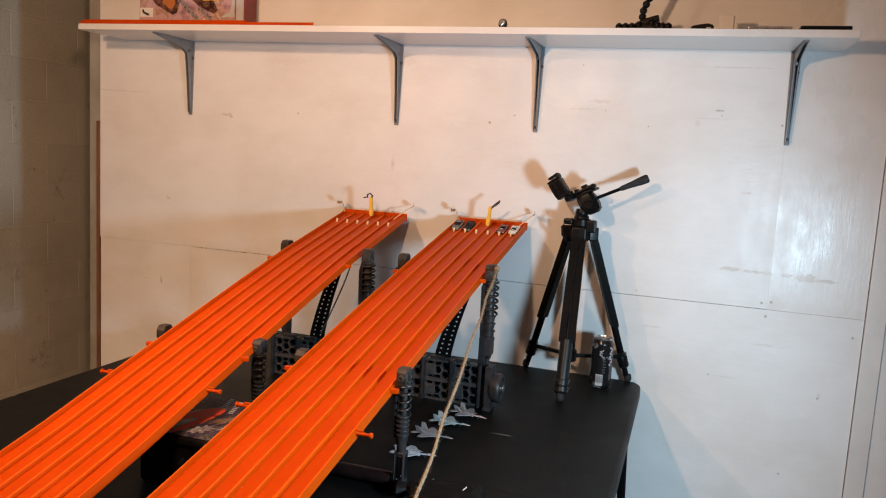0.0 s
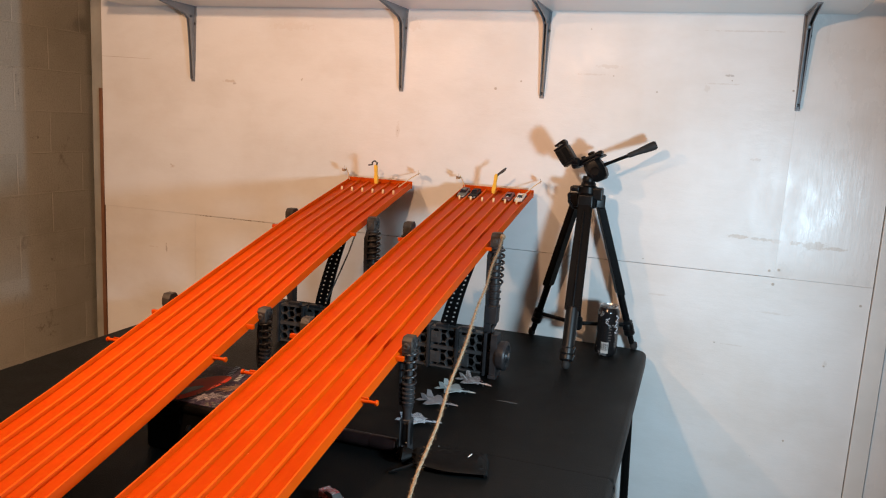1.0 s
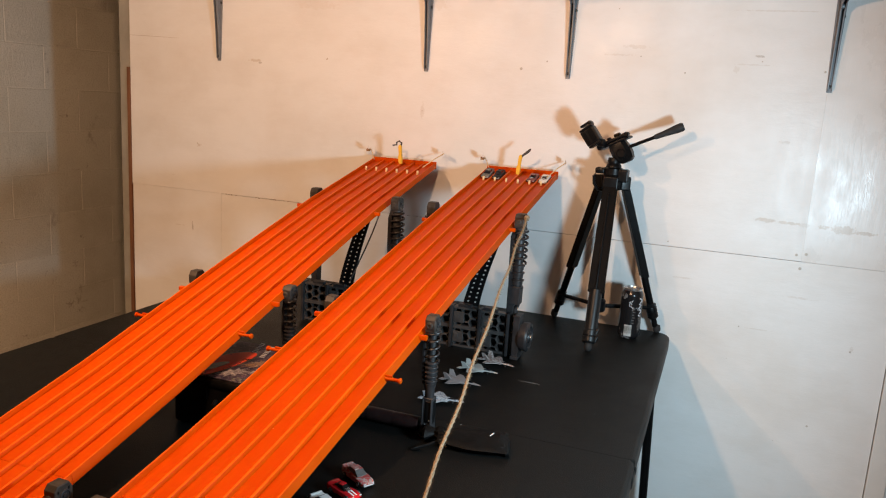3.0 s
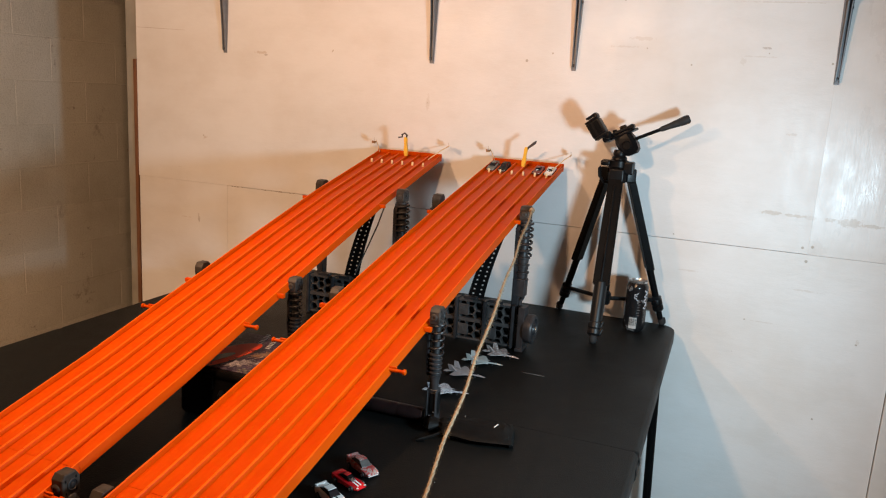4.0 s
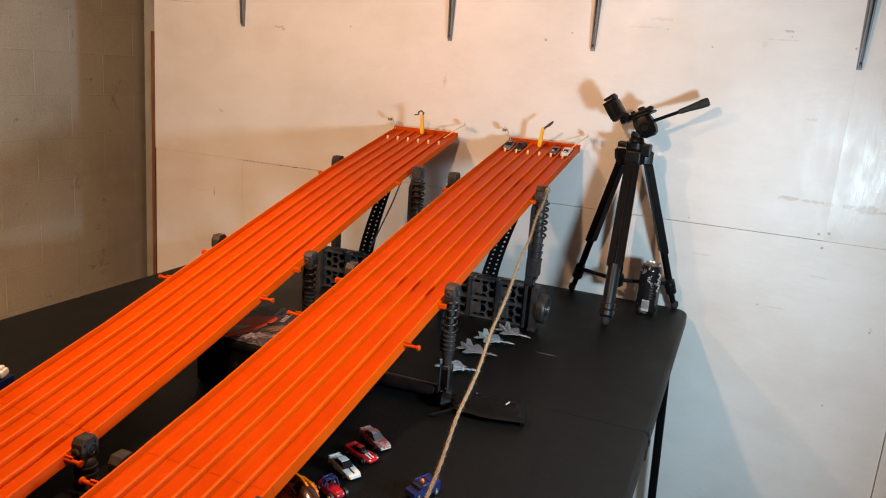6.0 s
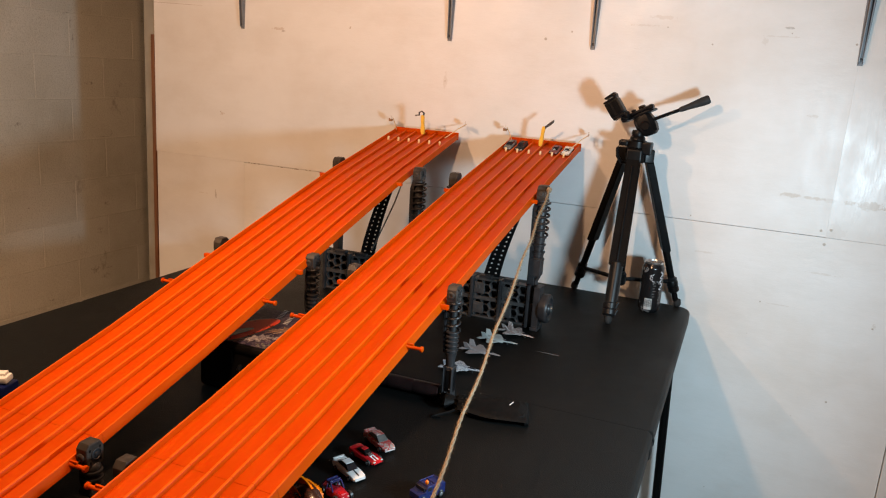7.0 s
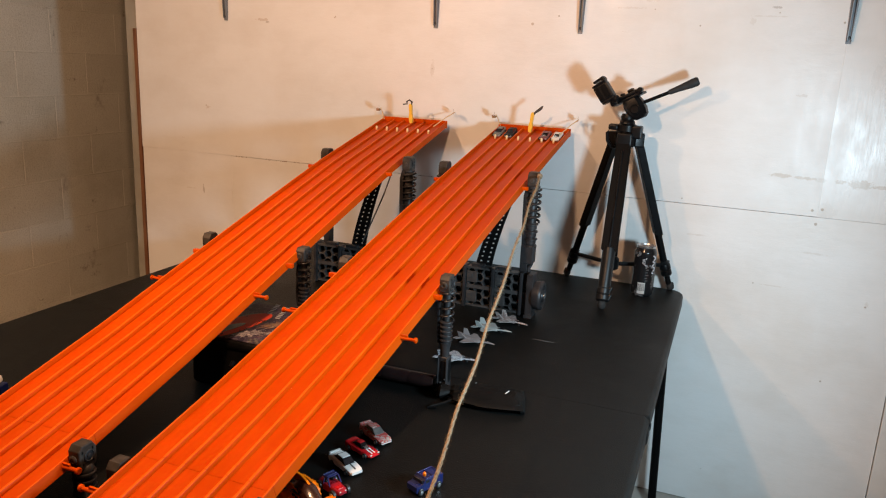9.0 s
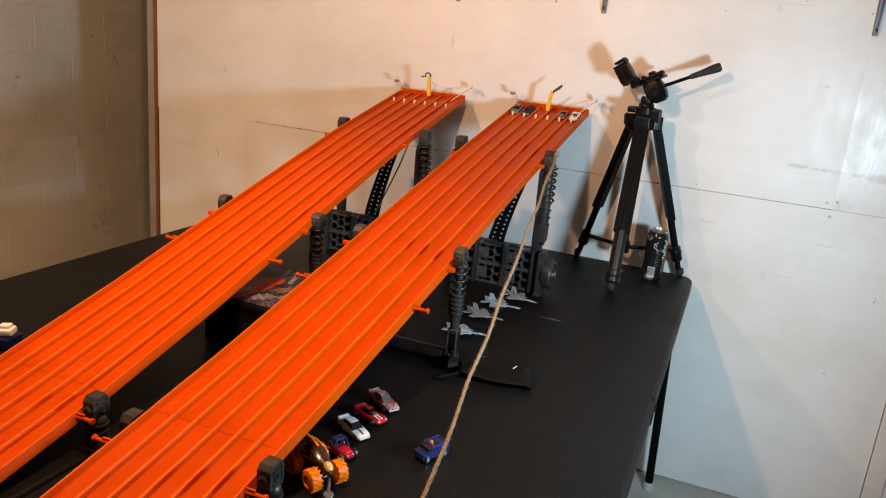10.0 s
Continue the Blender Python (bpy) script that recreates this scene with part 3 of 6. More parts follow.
def rail(y, left=False):
    """Height of a track's side lip above the floor, by its distance from the wall."""
    if left:
        return float(np.interp(y, (-1.62, -1.52, -1.34, -1.10, -0.85, -0.60, -0.40, -0.035), (0.6075, 0.6095, 0.6446, 0.7012, 0.7682, 0.8338, 0.8842, 0.9636)))
    return float(np.interp(y, (-1.62, -1.52, -1.20, -0.87, -0.62, -0.42, -0.035), (0.610, 0.6135, 0.6845, 0.7675, 0.831, 0.8797, 0.9672)))


LANES, WIDTH, PITCH = 6, 0.1860, 0.0300
LIP, RIDGE, SKIRT, FLARE = 0.0080, 0.0055, 0.0128, 0.0034


def track_outline():
    """Cross-section from the left skirt over the lanes to the right skirt: (across, height from the lip)."""
    e = WIDTH / 2
    top = [(-e - FLARE, -SKIRT), (-e, -0.0008), (-e + 0.0008, 0.0), (-e + 0.0026, 0.0), (-e + 0.0032, -0.0008), (-e + 0.0040, -LIP)]
    for k in range(1, LANES):
        x = PITCH * (k - LANES / 2)
        top += [(x - 0.0032, -LIP), (x - 0.0026, -LIP + RIDGE * 0.72), (x - 0.0017, -LIP + RIDGE), (x, -LIP + RIDGE + 0.0004), (x + 0.0017, -LIP + RIDGE), (x + 0.0026, -LIP + RIDGE * 0.72), (x + 0.0032, -LIP)]
    top += [(e - 0.0040, -LIP), (e - 0.0032, -0.0008), (e - 0.0026, 0.0), (e - 0.0008, 0.0), (e, -0.0008), (e + FLARE, -SKIRT)]
    under = [(e + FLARE - 0.0024, -SKIRT), (e - 0.003, -LIP - 0.0034), (-e + 0.003, -LIP - 0.0034), (-e - FLARE + 0.0024, -SKIRT)]
    return top + under


def make_track(mx, slope, name_label, left):
    """mx: the middle of the track at its start; slope: how far it drifts sideways for each metre."""
    e = thing("race_track", name_label, "toy track", "tracks side by side", pose(mx, END, 0))
    outline = track_outline()
    cuts = (-0.035, -0.44, -0.905, -1.306 if left else -1.318, -1.60)
    for i, (a, b) in enumerate(zip(cuts, cuts[1:])):
        bm = bmesh.new()
        n = max(3, int((a - b) / 0.05))
        sections = []
        for k in range(n + 1):
            y = a - 0.00012 + (b - a + 0.00024) * k / n
            z = rail(y, left) - 0.0003 * (i % 2)
            sections.append([(slope * (y - END) + x * (1 - 0.001 * (i % 2)), y - END, z + h) for x, h in outline])
        loft(bm, sections)
        ob = obj("track_section", bm, M_ORANGE, e, smooth=True, cut=0.75)
        # ridge tops and lips get a paler orange: their highlights put into the colour
        ob.data.materials.append(M_ORANGEEDGE)
        count = len(outline)
        worn = {2, 6 + 7 * (LANES - 1) + 2} | {6 + 7 * j + i for j in range(LANES - 1) for i in (2, 3)}
        for f in ob.data.polygons:
            if f.index < count * n and f.index % count in worn:
                f.material_index = 1
    # raised end stop
    bm = bmesh.new()
    box(bm, (0, 0.002, rail(END, left) - 0.0065), (WIDTH + 0.006, 0.004, 0.020), 0.001)
    part("end_wall", bm, M_ORANGE, e)
    # side pegs with round heads
    for y in (-0.425, -0.850, -0.952, -1.357) if left else (-0.425, -0.880, -1.0, -1.385):
        for s in (1, -1):
            if not left and s < 0 and -1.1 < y < -0.8:
                y += 0.016
            bm = bmesh.new()
            x0 = slope * (y - END) + s * WIDTH / 2
            z = rail(y, left) - 0.0065
            if y > -0.89:
                box(bm, (x0 + s * 0.005, y - END, z), (0.018, 0.008, 0.008), 0.0015)
                part("side_tab", bm, M_ORANGE, e)
                continue
            lathe(bm, [(0.0042, -0.001), (0.0030, 0.004), (0.0025, 0.0225), (0.0044, 0.0230), (0.0044, 0.0258), (0.0034, 0.0266)], 12, aim((x0, y - END, z), (x0 + s, y - END, z)))
            box(bm, (x0 + s * 0.006, y - END, z + 0.004), (0.012, 0.003, 0.0035), 0.0006)
            part("side_peg", bm, M_ORANGE, e)
    # release pegs, one in each lane
    for k in range(LANES):
        x = PITCH * (k + 0.5 - LANES / 2)
        y = -0.119
        bm = bmesh.new()
        z = rail(y, left) - LIP
        lathe(bm, [(0.0028, -0.001), (0.0028, 0.0085), (0.0020, 0.0100)], 12, pose(x + slope * (y - END), y - END, z))
        part("release_peg", bm, M_PEG, e, "cream release peg")
    # thin sticks at the two corners, one with a scrap of gold foil
    bm = bmesh.new()
    tube(bm, [(WIDTH / 2 - 0.014, -0.055, rail(-0.09, left) + 0.003), (WIDTH / 2 + 0.004, -0.010, rail(END, left) + 0.014), (WIDTH / 2 + 0.018, 0.016, rail(END, left) + 0.027)], 0.0013, 6)
    part("stick", bm, M_STICK, e, "pale wooden stick")
    bm = bmesh.new()
    tube(bm, [(-WIDTH / 2 + 0.006, -0.008, rail(END, left) - 0.004), (-WIDTH / 2 - 0.006, 0.004, rail(END, left) + 0.014), (-WIDTH / 2 - 0.016, 0.012, rail(END, left) + 0.026)], 0.0011, 6)
    st = part("stick", bm, M_STICK, e, "pale wooden stick")
    bm = bmesh.new()
    for a, b in ((0.35, 0.9), (-0.5, 0.6)):
        prism(bm, [(0, 0), (0.010 * b, 0.003), (0.012 * b, 0.011 * b), (0.003, 0.010 * b)], 0.0012, pose(-WIDTH / 2 - 0.022, -0.002, rail(END, left) + 0.017, 0, math.degrees(a), 20))
    part("foil", bm, M_GOLD, st, "scrap of dull gold foil")
    # small paper flags, turned end-on to the room
    for x, y, z, turn in ((-WIDTH / 2 - 0.017, 0.004, 0.019, 116 if left else 107), (WIDTH / 2 + 0.017, 0.010, 0.021, 110.5 if left else 102)):
        bm = bmesh.new()
        prism(bm, [(0, 0), (-0.034, 0.004), (-0.030, 0.010), (-0.035, 0.016), (0, 0.012)], 0.0005, pose(x, y, rail(END, left) + z, 0, 0, turn))
        part("flag", bm, M_GOLD, e, "small dull paper flag")
    return e


DRIFT = {True: -0.0235, False: 0.028}
MID = {True: -0.0385, False: 0.2986}


def along(left, y, across=0.0):
    """A place across a track, in x, at a distance from the wall."""
    return MID[left] + DRIFT[left] * (y - END) + across


make_track(MID[True], DRIFT[True], "sloping orange plastic six-lane race track, empty", True)
make_track(MID[False], DRIFT[False], "sloping orange plastic six-lane race track with four cars", False)


# ---- release levers at the track starts ----
def make_lever(m, bent):
    e = thing("release_lever", "yellow plastic lever with a dark hook, at the track start", "lever", "levers at the track starts", m)
    bm = bmesh.new()
    loft(bm, [[(x * w, y * d, z) for x, y in ((-1, -1), (1, -1), (1, 1), (-1, 1))] for w, d, z in
              ((0.0026, 0.0028, -0.014), (0.0036, 0.0034, -0.006), (0.0040, 0.0034, 0.004), (0.0028, 0.0030, 0.014), (0.0030, 0.0030, 0.024), (0.0034, 0.003, 0.034), (0.0022, 0.0024, 0.040))])
    part("arm", bm, M_YELLOW, e)
    bm = bmesh.new()
    if bent:
        tube(bm, [(0.000, 0, 0.030), (0.004, 0.001, 0.040), (0.010, 0.002, 0.048), (0.015, 0.002, 0.056), (0.017, 0.002, 0.061)], 0.0022, 8, [0.0014, 0.0024, 0.0032, 0.0030, 0.0014])
    else:
        tube(bm, [(0.001, 0, 0.036), (0.003, 0.001, 0.045), (-0.003, 0.002, 0.051), (-0.009, 0.002, 0.047), (-0.009, 0.002, 0.040), (-0.018, 0.001, 0.039)], 0.0020, 8)
    part("hook", bm, M_CORD, e, "dark bent hook")
    return resize(e, (1.25, 1.25, 0.93))


make_lever(pose(along(True, -0.05, 0.015), -0.094, rail(-0.05, True) + 0.012, 0, -4, 0), False)
make_lever(pose(along(False, -0.05, 0.006), -0.094, rail(-0.05) + 0.009, 4, 7, 0), True)


# ---- suspension-strut towers under the tracks ----
def strut_cap(e, z0, h, q=1.0):
    """Thick chamfered clip plate on top of a strut: worn edges, a bolted hollow on its outer face, a round pivot facing the room."""
    side = [(-0.0120, z0), (0.0115, z0), (0.0137, z0 + 0.006), (0.0137, h - 0.0085), (0.0080, h), (-0.0085, h), (-0.0137, h - 0.0065), (-0.0137, z0 + 0.006)]
    mid = (z0 + h) / 2
    bm = bmesh.new()
    loft(bm, [[(x * q, y * k * q, (z - mid) * k + mid) for y, z in side] for x, k in ((-0.0102, 0.90), (-0.0090, 1.0), (0.0062, 1.0), (0.0078, 0.89))])
    bmesh.ops.bevel(bm, geom=bm.edges[:], offset=0.0006, segments=1, affect="EDGES", profile=0.5)
    c = part("cap", bm, M_CHARCAP, e, "worn grey-brown cap")
    bm = bmesh.new()
    lathe(bm, [(0.0078, 0.0), (0.0078, 0.0011), (0.0066, 0.0014), (0.0058, 0.0003), (0.0030, 0.0003), (0.0028, 0.0016), (0.0012, 0.0018)], 18, aim((0.0076 * q, 0.001, mid), (1, 0.001, mid)))
    part("bolt_boss", bm, M_CHAR, c)
    # raised black blocks paint in the dark inside of the slots
    for dy, dz in ((-0.0085, 0.0075), (0.0070, 0.0080), (-0.0080, -0.0085), (0.0075, -0.0080)):
        bm = bmesh.new()
        box(bm, (0.0080 * q, dy * q, mid + dz * q), (0.0008, 0.0022, 0.0036), 0.0003, seg=1)
        part("slot", bm, M_BLACK, c)
    bm = bmesh.new()
    lathe(bm, [(0.0062, -0.001), (0.0062, 0.0012), (0.0046, 0.0024), (0.0030, 0.0026), (0.0026, 0.0014), (0.0008, 0.0014)], 16, aim((-0.002 * q, -0.0134 * q, mid - 0.002), (-0.002 * q, -1, mid - 0.002)))
    part("pivot", bm, M_CHARCAP, c)
    return c


def make_front_tower(height):
    """A toy strut: riveted channel plate, funnel, ribbed barrel, open coil, collar and cap. Origin on the table; x points away from the track."""
    e = thing("track_support", "charcoal plastic toy strut holding up the track", "track support", "struts under the tracks")
    h = height
    short = h < 0.09
    zc = h - (0.032 if short else 0.027)
    low, neck, rib = (0.06, 0.10, 0.86) if short else (0.36, 0.49, 0.71)
    w, d = 0.0092, 0.0094
    bm = bmesh.new()
    loft(bm, [[(x * k, y * k2, z) for x, y in ((-w, -d), (w, -d), (w, d), (-w, d))] for k, k2, z in ((1.30, 1.18, 0.0), (1.30, 1.18, 0.003), (1.06, 1.02, 0.010), (0.94, 0.98, zc * low * 0.5), (0.98, 1.0, zc * low))])
    bmesh.ops.bevel(bm, geom=bm.edges[:], offset=0.0009, segments=1, affect="EDGES")
    lower = part("lower_plate", bm, M_CHAR, e)
    if not short:
        bm = bmesh.new()
        box(bm, (w * 0.98, 0.001, zc * low * 0.60), (0.0012, d * 1.15, zc * low * 0.62), 0.0005, seg=1)
        box(bm, (0.0015, -d * 1.0, zc * low * 0.62), (w * 0.9, 0.0010, zc * low * 0.58), 0.0004, seg=1)
        part("channel", bm, M_BLACK, lower)
        for s in (-1, 1):
            bm = bmesh.new()
            box(bm, (s * w * 0.80, -d * 1.03, zc * low * 0.55), (0.0024, 0.0026, zc * low * 0.84), 0.0008, seg=1)
            part("edge_rib", bm, M_CHAR, lower)
        for x, z in ((-0.003, 0.0085), (0.004, 0.0120), (-0.002, 0.0185), (0.005, 0.0255)):
            bm = bmesh.new()
            lathe(bm, [(0.0011, 0), (0.0011, 0.0006), (0.0006, 0.0010)], 8, aim((x, -d * 1.12, z), (x, -1, z)))
            part("rivet", bm, M_STEEL, lower, "bright rivet")
    bm = bmesh.new()
    lathe(bm, [(0.0076, zc * low - 0.003), (0.0078, zc * (low + neck) / 2), (0.0098, zc * neck - 0.002), (0.0104, zc * neck + 0.001)], 18)
    part("funnel", bm, M_CHAR, e)
    bm = bmesh.new()
    z0, z1 = zc * neck, zc * rib
    n, wide = (3, 0.0134) if short else (5, 0.0116)
    rings = []
    for k in range(n):
        a, c = z0 + (z1 - z0) * k / n, z0 + (z1 - z0) * (k + 1) / n
        g = c - a
        rings += [(0.0090, a), (0.0092, a + g * 0.45), (wide - 0.0004, a + g * 0.55), (wide, a + g * 0.72), (wide - 0.0004, a + g * 0.90), (0.0090, c - g * 0.02)]
    lathe(bm, rings, 20)
    part("barrel", bm, M_CHAR, e)
    bm = bmesh.new()
    rod(bm, (0, 0, z1 - 0.003), (0, 0, zc + 0.003), 0.0060, n=14)
    part("piston", bm, M_LEGGREY, e)
    if not short:
        bm = bmesh.new()
        turns, steps = 4, 16
        tube(bm, [((0.0104 + 0.0006 * math.sin(0.31 * i)) * math.cos(2 * math.pi * i / steps) + 0.0012, 0.0104 * math.sin(2 * math.pi * i / steps), z1 + (zc - z1) * i / (turns * steps)) for i in range(turns * steps + 1)], 0.0017, 7)
        part("coil_spring", bm, M_CHAR, e)
    bm = bmesh.new()
    lathe(bm, [(0.0112, zc - 0.005), (0.0116, zc - 0.003), (0.0108, zc), (0.0090, zc + 0.003), (0.0060, zc + 0.005)], 18)
    part("collar", bm, M_LEGGREY if short else M_CHAR, e)
    bm = bmesh.new()
    loft(bm, [[(x + o, y, z) for x, y in ((-0.0016, -0.0066), (0.0016, -0.0066), (0.0016, 0.0066), (-0.0016, 0.0066))] for o, z in ((-0.0105, zc * neck), (-0.0125, zc * (neck + rib) / 2), (-0.0122, zc * 0.88), (-0.0085, zc + 0.004))])
    part("side_plate", bm, M_CHAR, e)
    strut_cap(e, zc, h)
    return e


def make_rear_tower(height):
    """A taller strut: narrow lower plate with a bent link, spring seat, barrel, thick coil and cap."""
    e = thing("track_support", "tall charcoal plastic toy strut holding up the track", "track support", "struts under the tracks")
    h = height
    low, rib, coil = 0.46, 0.66, 0.885
    bm = bmesh.new()
    loft(bm, [[(x * w - 0.0093, y * d + 0.004, z) for x, y in ((-1, -1), (1, -1), (1, 1), (-1, 1))] for w, d, z in
              ((0.0086, 0.0125, 0.0), (0.0086, 0.0125, 0.004), (0.0080, 0.0114, 0.007), (0.0080, 0.0114, h * low * 0.6), (0.0080, 0.0125, h * low))])
    bmesh.ops.bevel(bm, geom=bm.edges[:], offset=0.0010, segments=1, affect="EDGES")
    lower = part("lower_plate", bm, M_CHAR, e)
    bm = bmesh.new()
    box(bm, (-0.0022, 0, h * 0.435), (0.0286, 0.027, h * 0.13), 0.003)
    part("spring_seat", bm, M_CHAR, e)
    bm = bmesh.new()
    tube(bm, [(0.0066, 0, h * 0.40), (0.0055, 0, h * 0.36), (0.001, 0, h * 0.33), (0.0044, 0, h * 0.29), (0.000, 0, h * 0.24)], 0.0048, 8)
    part("link", bm, M_CHAR, e)
    for x, z in ((-0.011, 0.014), (-0.006, 0.024), (-0.011, 0.034)):
        bm = bmesh.new()
        lathe(bm, [(0.0016, 0), (0.0016, 0.0008), (0.0009, 0.0014)], 8, aim((x, -0.0080, z), (x, -1, z)))
        part("rivet", bm, M_STEEL, lower, "bright rivet")
    bm = bmesh.new()
    rings = []
    z0, z1 = h * low - 0.002, h * rib
    for k in range(4):
        a, c = z0 + (z1 - z0) * k / 4, z0 + (z1 - z0) * (k + 1) / 4
        rings += [(0.0112, a), (0.0125, a + 0.001), (0.0128, c - 0.0075), (0.0152, c - 0.0065), (0.0152, c - 0.0035), (0.0104, c - 0.0025), (0.0104, c - 0.0002)]
    lathe(bm, rings, 18)
    part("barrel", bm, M_CHAR, e)
    bm = bmesh.new()
    rod(bm, (0, 0, h * rib - 0.004), (0, 0, h * coil + 0.004), 0.0100, n=14)
    part("piston", bm, M_LEGGREY, e)
    bm = bmesh.new()
    turns, steps = 5, 14
    tube(bm, [(0.0012 + 0.0150 * math.cos(2 * math.pi * i / steps), 0.0148 * math.sin(2 * math.pi * i / steps), h * rib + (h * (coil - rib)) * i / (turns * steps)) for i in range(turns * steps + 1)], 0.0027, 7)
    part("coil_spring", bm, M_CHAR, e)
    bm = bmesh.new()
    loft(bm, [[(x + o, y, z) for x, y in ((-0.0044, -0.0104), (0.0044, -0.0104), (0.0044, 0.0104), (-0.0044, 0.0104))] for o, z in ((-0.011, h * low * 1.02), (-0.0137, h * rib), (-0.0143, h * coil * 0.95), (-0.0088, h * coil + 0.006))])
    part("side_plate", bm, M_CHAR, e)
    bm = bmesh.new()
    lathe(bm, [(0.0098, h * coil), (0.0136, h * coil + 0.002), (0.0136, h * coil + 0.006), (0.0086, h * coil + 0.010)], 16)
    part("collar", bm, M_CHAR, e)
    strut_cap(e, min(h * coil + 0.006, h - 0.026), h, 1.16)
    return e


# side of its track, place on the table, height of the top, kind
stands = ((1, 0.4015, -0.404, 0.906, "rear"), (1, 0.3845, -0.861, 0.7930, "front"), (1, 0.3720, -1.3656, 0.6702, "front"), (-1, 0.1735, -0.345, 0.902, "rear"), (-1, 0.1730, -0.815, 0.784, "front"), (-1, 0.1550, -1.3392, 0.6537, "front"),
          (1, 0.0927, -0.361, 0.9065, "rear"), (1, 0.0800, -0.800, 0.7855, "front"), (1, 0.0965, -1.3356, 0.6590, "front"), (-1, -0.1525, -0.312, 0.901, "rear"), (-1, -0.1444, -0.7807, 0.7806, "front"), (-1, -0.1475, -1.31, 0.644, "front"))
for s, x, y, top, style in stands:
    t = make_front_tower(top - TOP) if style == "front" else make_rear_tower(top - TOP)
    t.matrix_basis = pose(x, y, TOP, 0, 0, 0 if s > 0 else 180)


# ---- honeycomb cross frames between the rear struts ----
def hexagon(cx, cz, r, turn=0):
    return [(cx + r * math.cos(radians(60 * i + turn)), cz + r * math.sin(radians(60 * i + turn))) for i in range(6)]


def make_frame(left, y):
    e = thing("honeycomb_frame", "charcoal plastic honeycomb cross frame with a round hub", "cross frame", "honeycomb frames under the tracks", pose(along(left, y) + 0.008, y, TOP))
    w, h, d = 0.196, 0.091, 0.020
    for k in range(3):
        x0 = -w / 2 + w / 3 * k
        for j in range(2):
            z0 = 0.004 + (h / 2) * j
            bm = bmesh.new()
            pw, ph = w / 3, h / 2
            loops = []
            for yy, inset in ((-d / 2, 0.0), (-d / 2, 0.004), (d / 2, 0.004), (d / 2, 0.0)):
                loops.append([bm.verts.new((x0 + u * pw + (inset if u == 0 else -inset), yy, z0 + v * ph + (inset if v == 0 else -inset))) for u, v in ((0, 0), (1, 0), (1, 1), (0, 1))])
            for la, lb in zip(loops, loops[1:] + loops[:1]):
                for i in range(4):
                    bm.faces.new((la[i], la[(i + 1) % 4], lb[(i + 1) % 4], lb[i]))
            panel = obj("honeycomb_panel", bm, M_HONEY, e)
            r = 0.0118
            for a in range(-3, 4):
                for b in range(-3, 4):
                    cx, cz = x0 + pw / 2 + a * r * 1.5, z0 + ph / 2 + (b + (a % 2) * 0.5) * r * 1.732
                    if not (x0 + 0.004 < cx < x0 + pw - 0.004 and z0 + 0.003 < cz < z0 + ph - 0.003):
                        continue
                    bm = bmesh.new()
                    outer, inner = hexagon(cx, cz, r * 1.02), hexagon(cx, cz, r * 0.82)
                    cl = lambda p: (min(max(p[0], x0 + 0.003), x0 + pw - 0.003), min(max(p[1], z0 + 0.003), z0 + ph - 0.003))
                    ov = [[bm.verts.new((cl(p)[0], yy, cl(p)[1])) for p in outer] for yy in (-0.0098, 0.0075)]
                    iv = [[bm.verts.new((cl(p)[0], yy, cl(p)[1])) for p in inner] for yy in (-0.0092, 0.0075)]
                    for i in range(6):
                        n = (i + 1) % 6
                        bm.faces.new((ov[0][i], ov[0][n], iv[0][n], iv[0][i]))
                        bm.faces.new((ov[1][i], iv[1][i], iv[1][n], ov[1][n]))
                        bm.faces.new((iv[0][i], iv[0][n], iv[1][n], iv[1][i]))
                    obj("cell", bm, M_HONEY, panel)
            if k:
                bm = bmesh.new()
                box(bm, (x0 + pw * 0.26, -0.0098, z0 + ph * 0.50), (pw * 0.38, 0.003, ph * 0.56), 0.001, seg=1)
                box(bm, (x0 + pw * 0.20, -0.0116, z0 + ph * 0.56), (pw * 0.16, 0.002, ph * 0.24), 0.0008, seg=1)
                obj("cover_plate", bm, M_HONEY, panel)
            # added black sheet stands in for the dark seen through the open cells
            bm = bmesh.new()
            box(bm, (x0 + pw / 2, 0.0088, z0 + ph / 2), (pw - 0.006, 0.002, ph - 0.006))
            obj("backing", bm, M_BLACK, panel)
    for x in (-w / 6, w / 6, -w / 2, w / 2):
        bm = bmesh.new()
        box(bm, (x, -0.002, h / 2 + 0.004), (0.007, d + 0.006, h + 0.006), 0.0015)
        part("upright_rib", bm, M_CHAR, e)
    for x in (-0.06, -0.005, 0.055):
        bm = bmesh.new()
        box(bm, (x, 0, h + 0.007), (0.030, 0.014, 0.008), 0.0015)
        part("top_lug", bm, M_CHAR, e)
    bm = bmesh.new()
    box(bm, (w / 2 + 0.008, 0.002, 0.030), (0.016, 0.018, 0.050), 0.002)
    box(bm, (w / 2 + 0.021, -0.004, 0.049), (0.015, 0.034, 0.098), 0.002)
    box(bm, (w / 2 + 0.021, -0.004, 0.004), (0.018, 0.040, 0.008), 0.0015)
    part("end_post", bm, M_CHAR, e)
    hub_at = Vector((w / 2 + 0.0265, 0.002, 0.0485))
    bm = bmesh.new()
    lathe(bm, [(0.029, 0), (0.0310, 0.003), (0.0322, 0.014), (0.0322, 0.017), (0.0298, 0.0205), (0.0245, 0.0215), (0.0225, 0.0170), (0.0145, 0.0170), (0.0120, 0.0225), (0.0040, 0.0230)], 32, aim(hub_at, hub_at + Vector((1, 0, 0))))
    hub = part("hub", bm, M_CHAR, e)
    bm = bmesh.new()
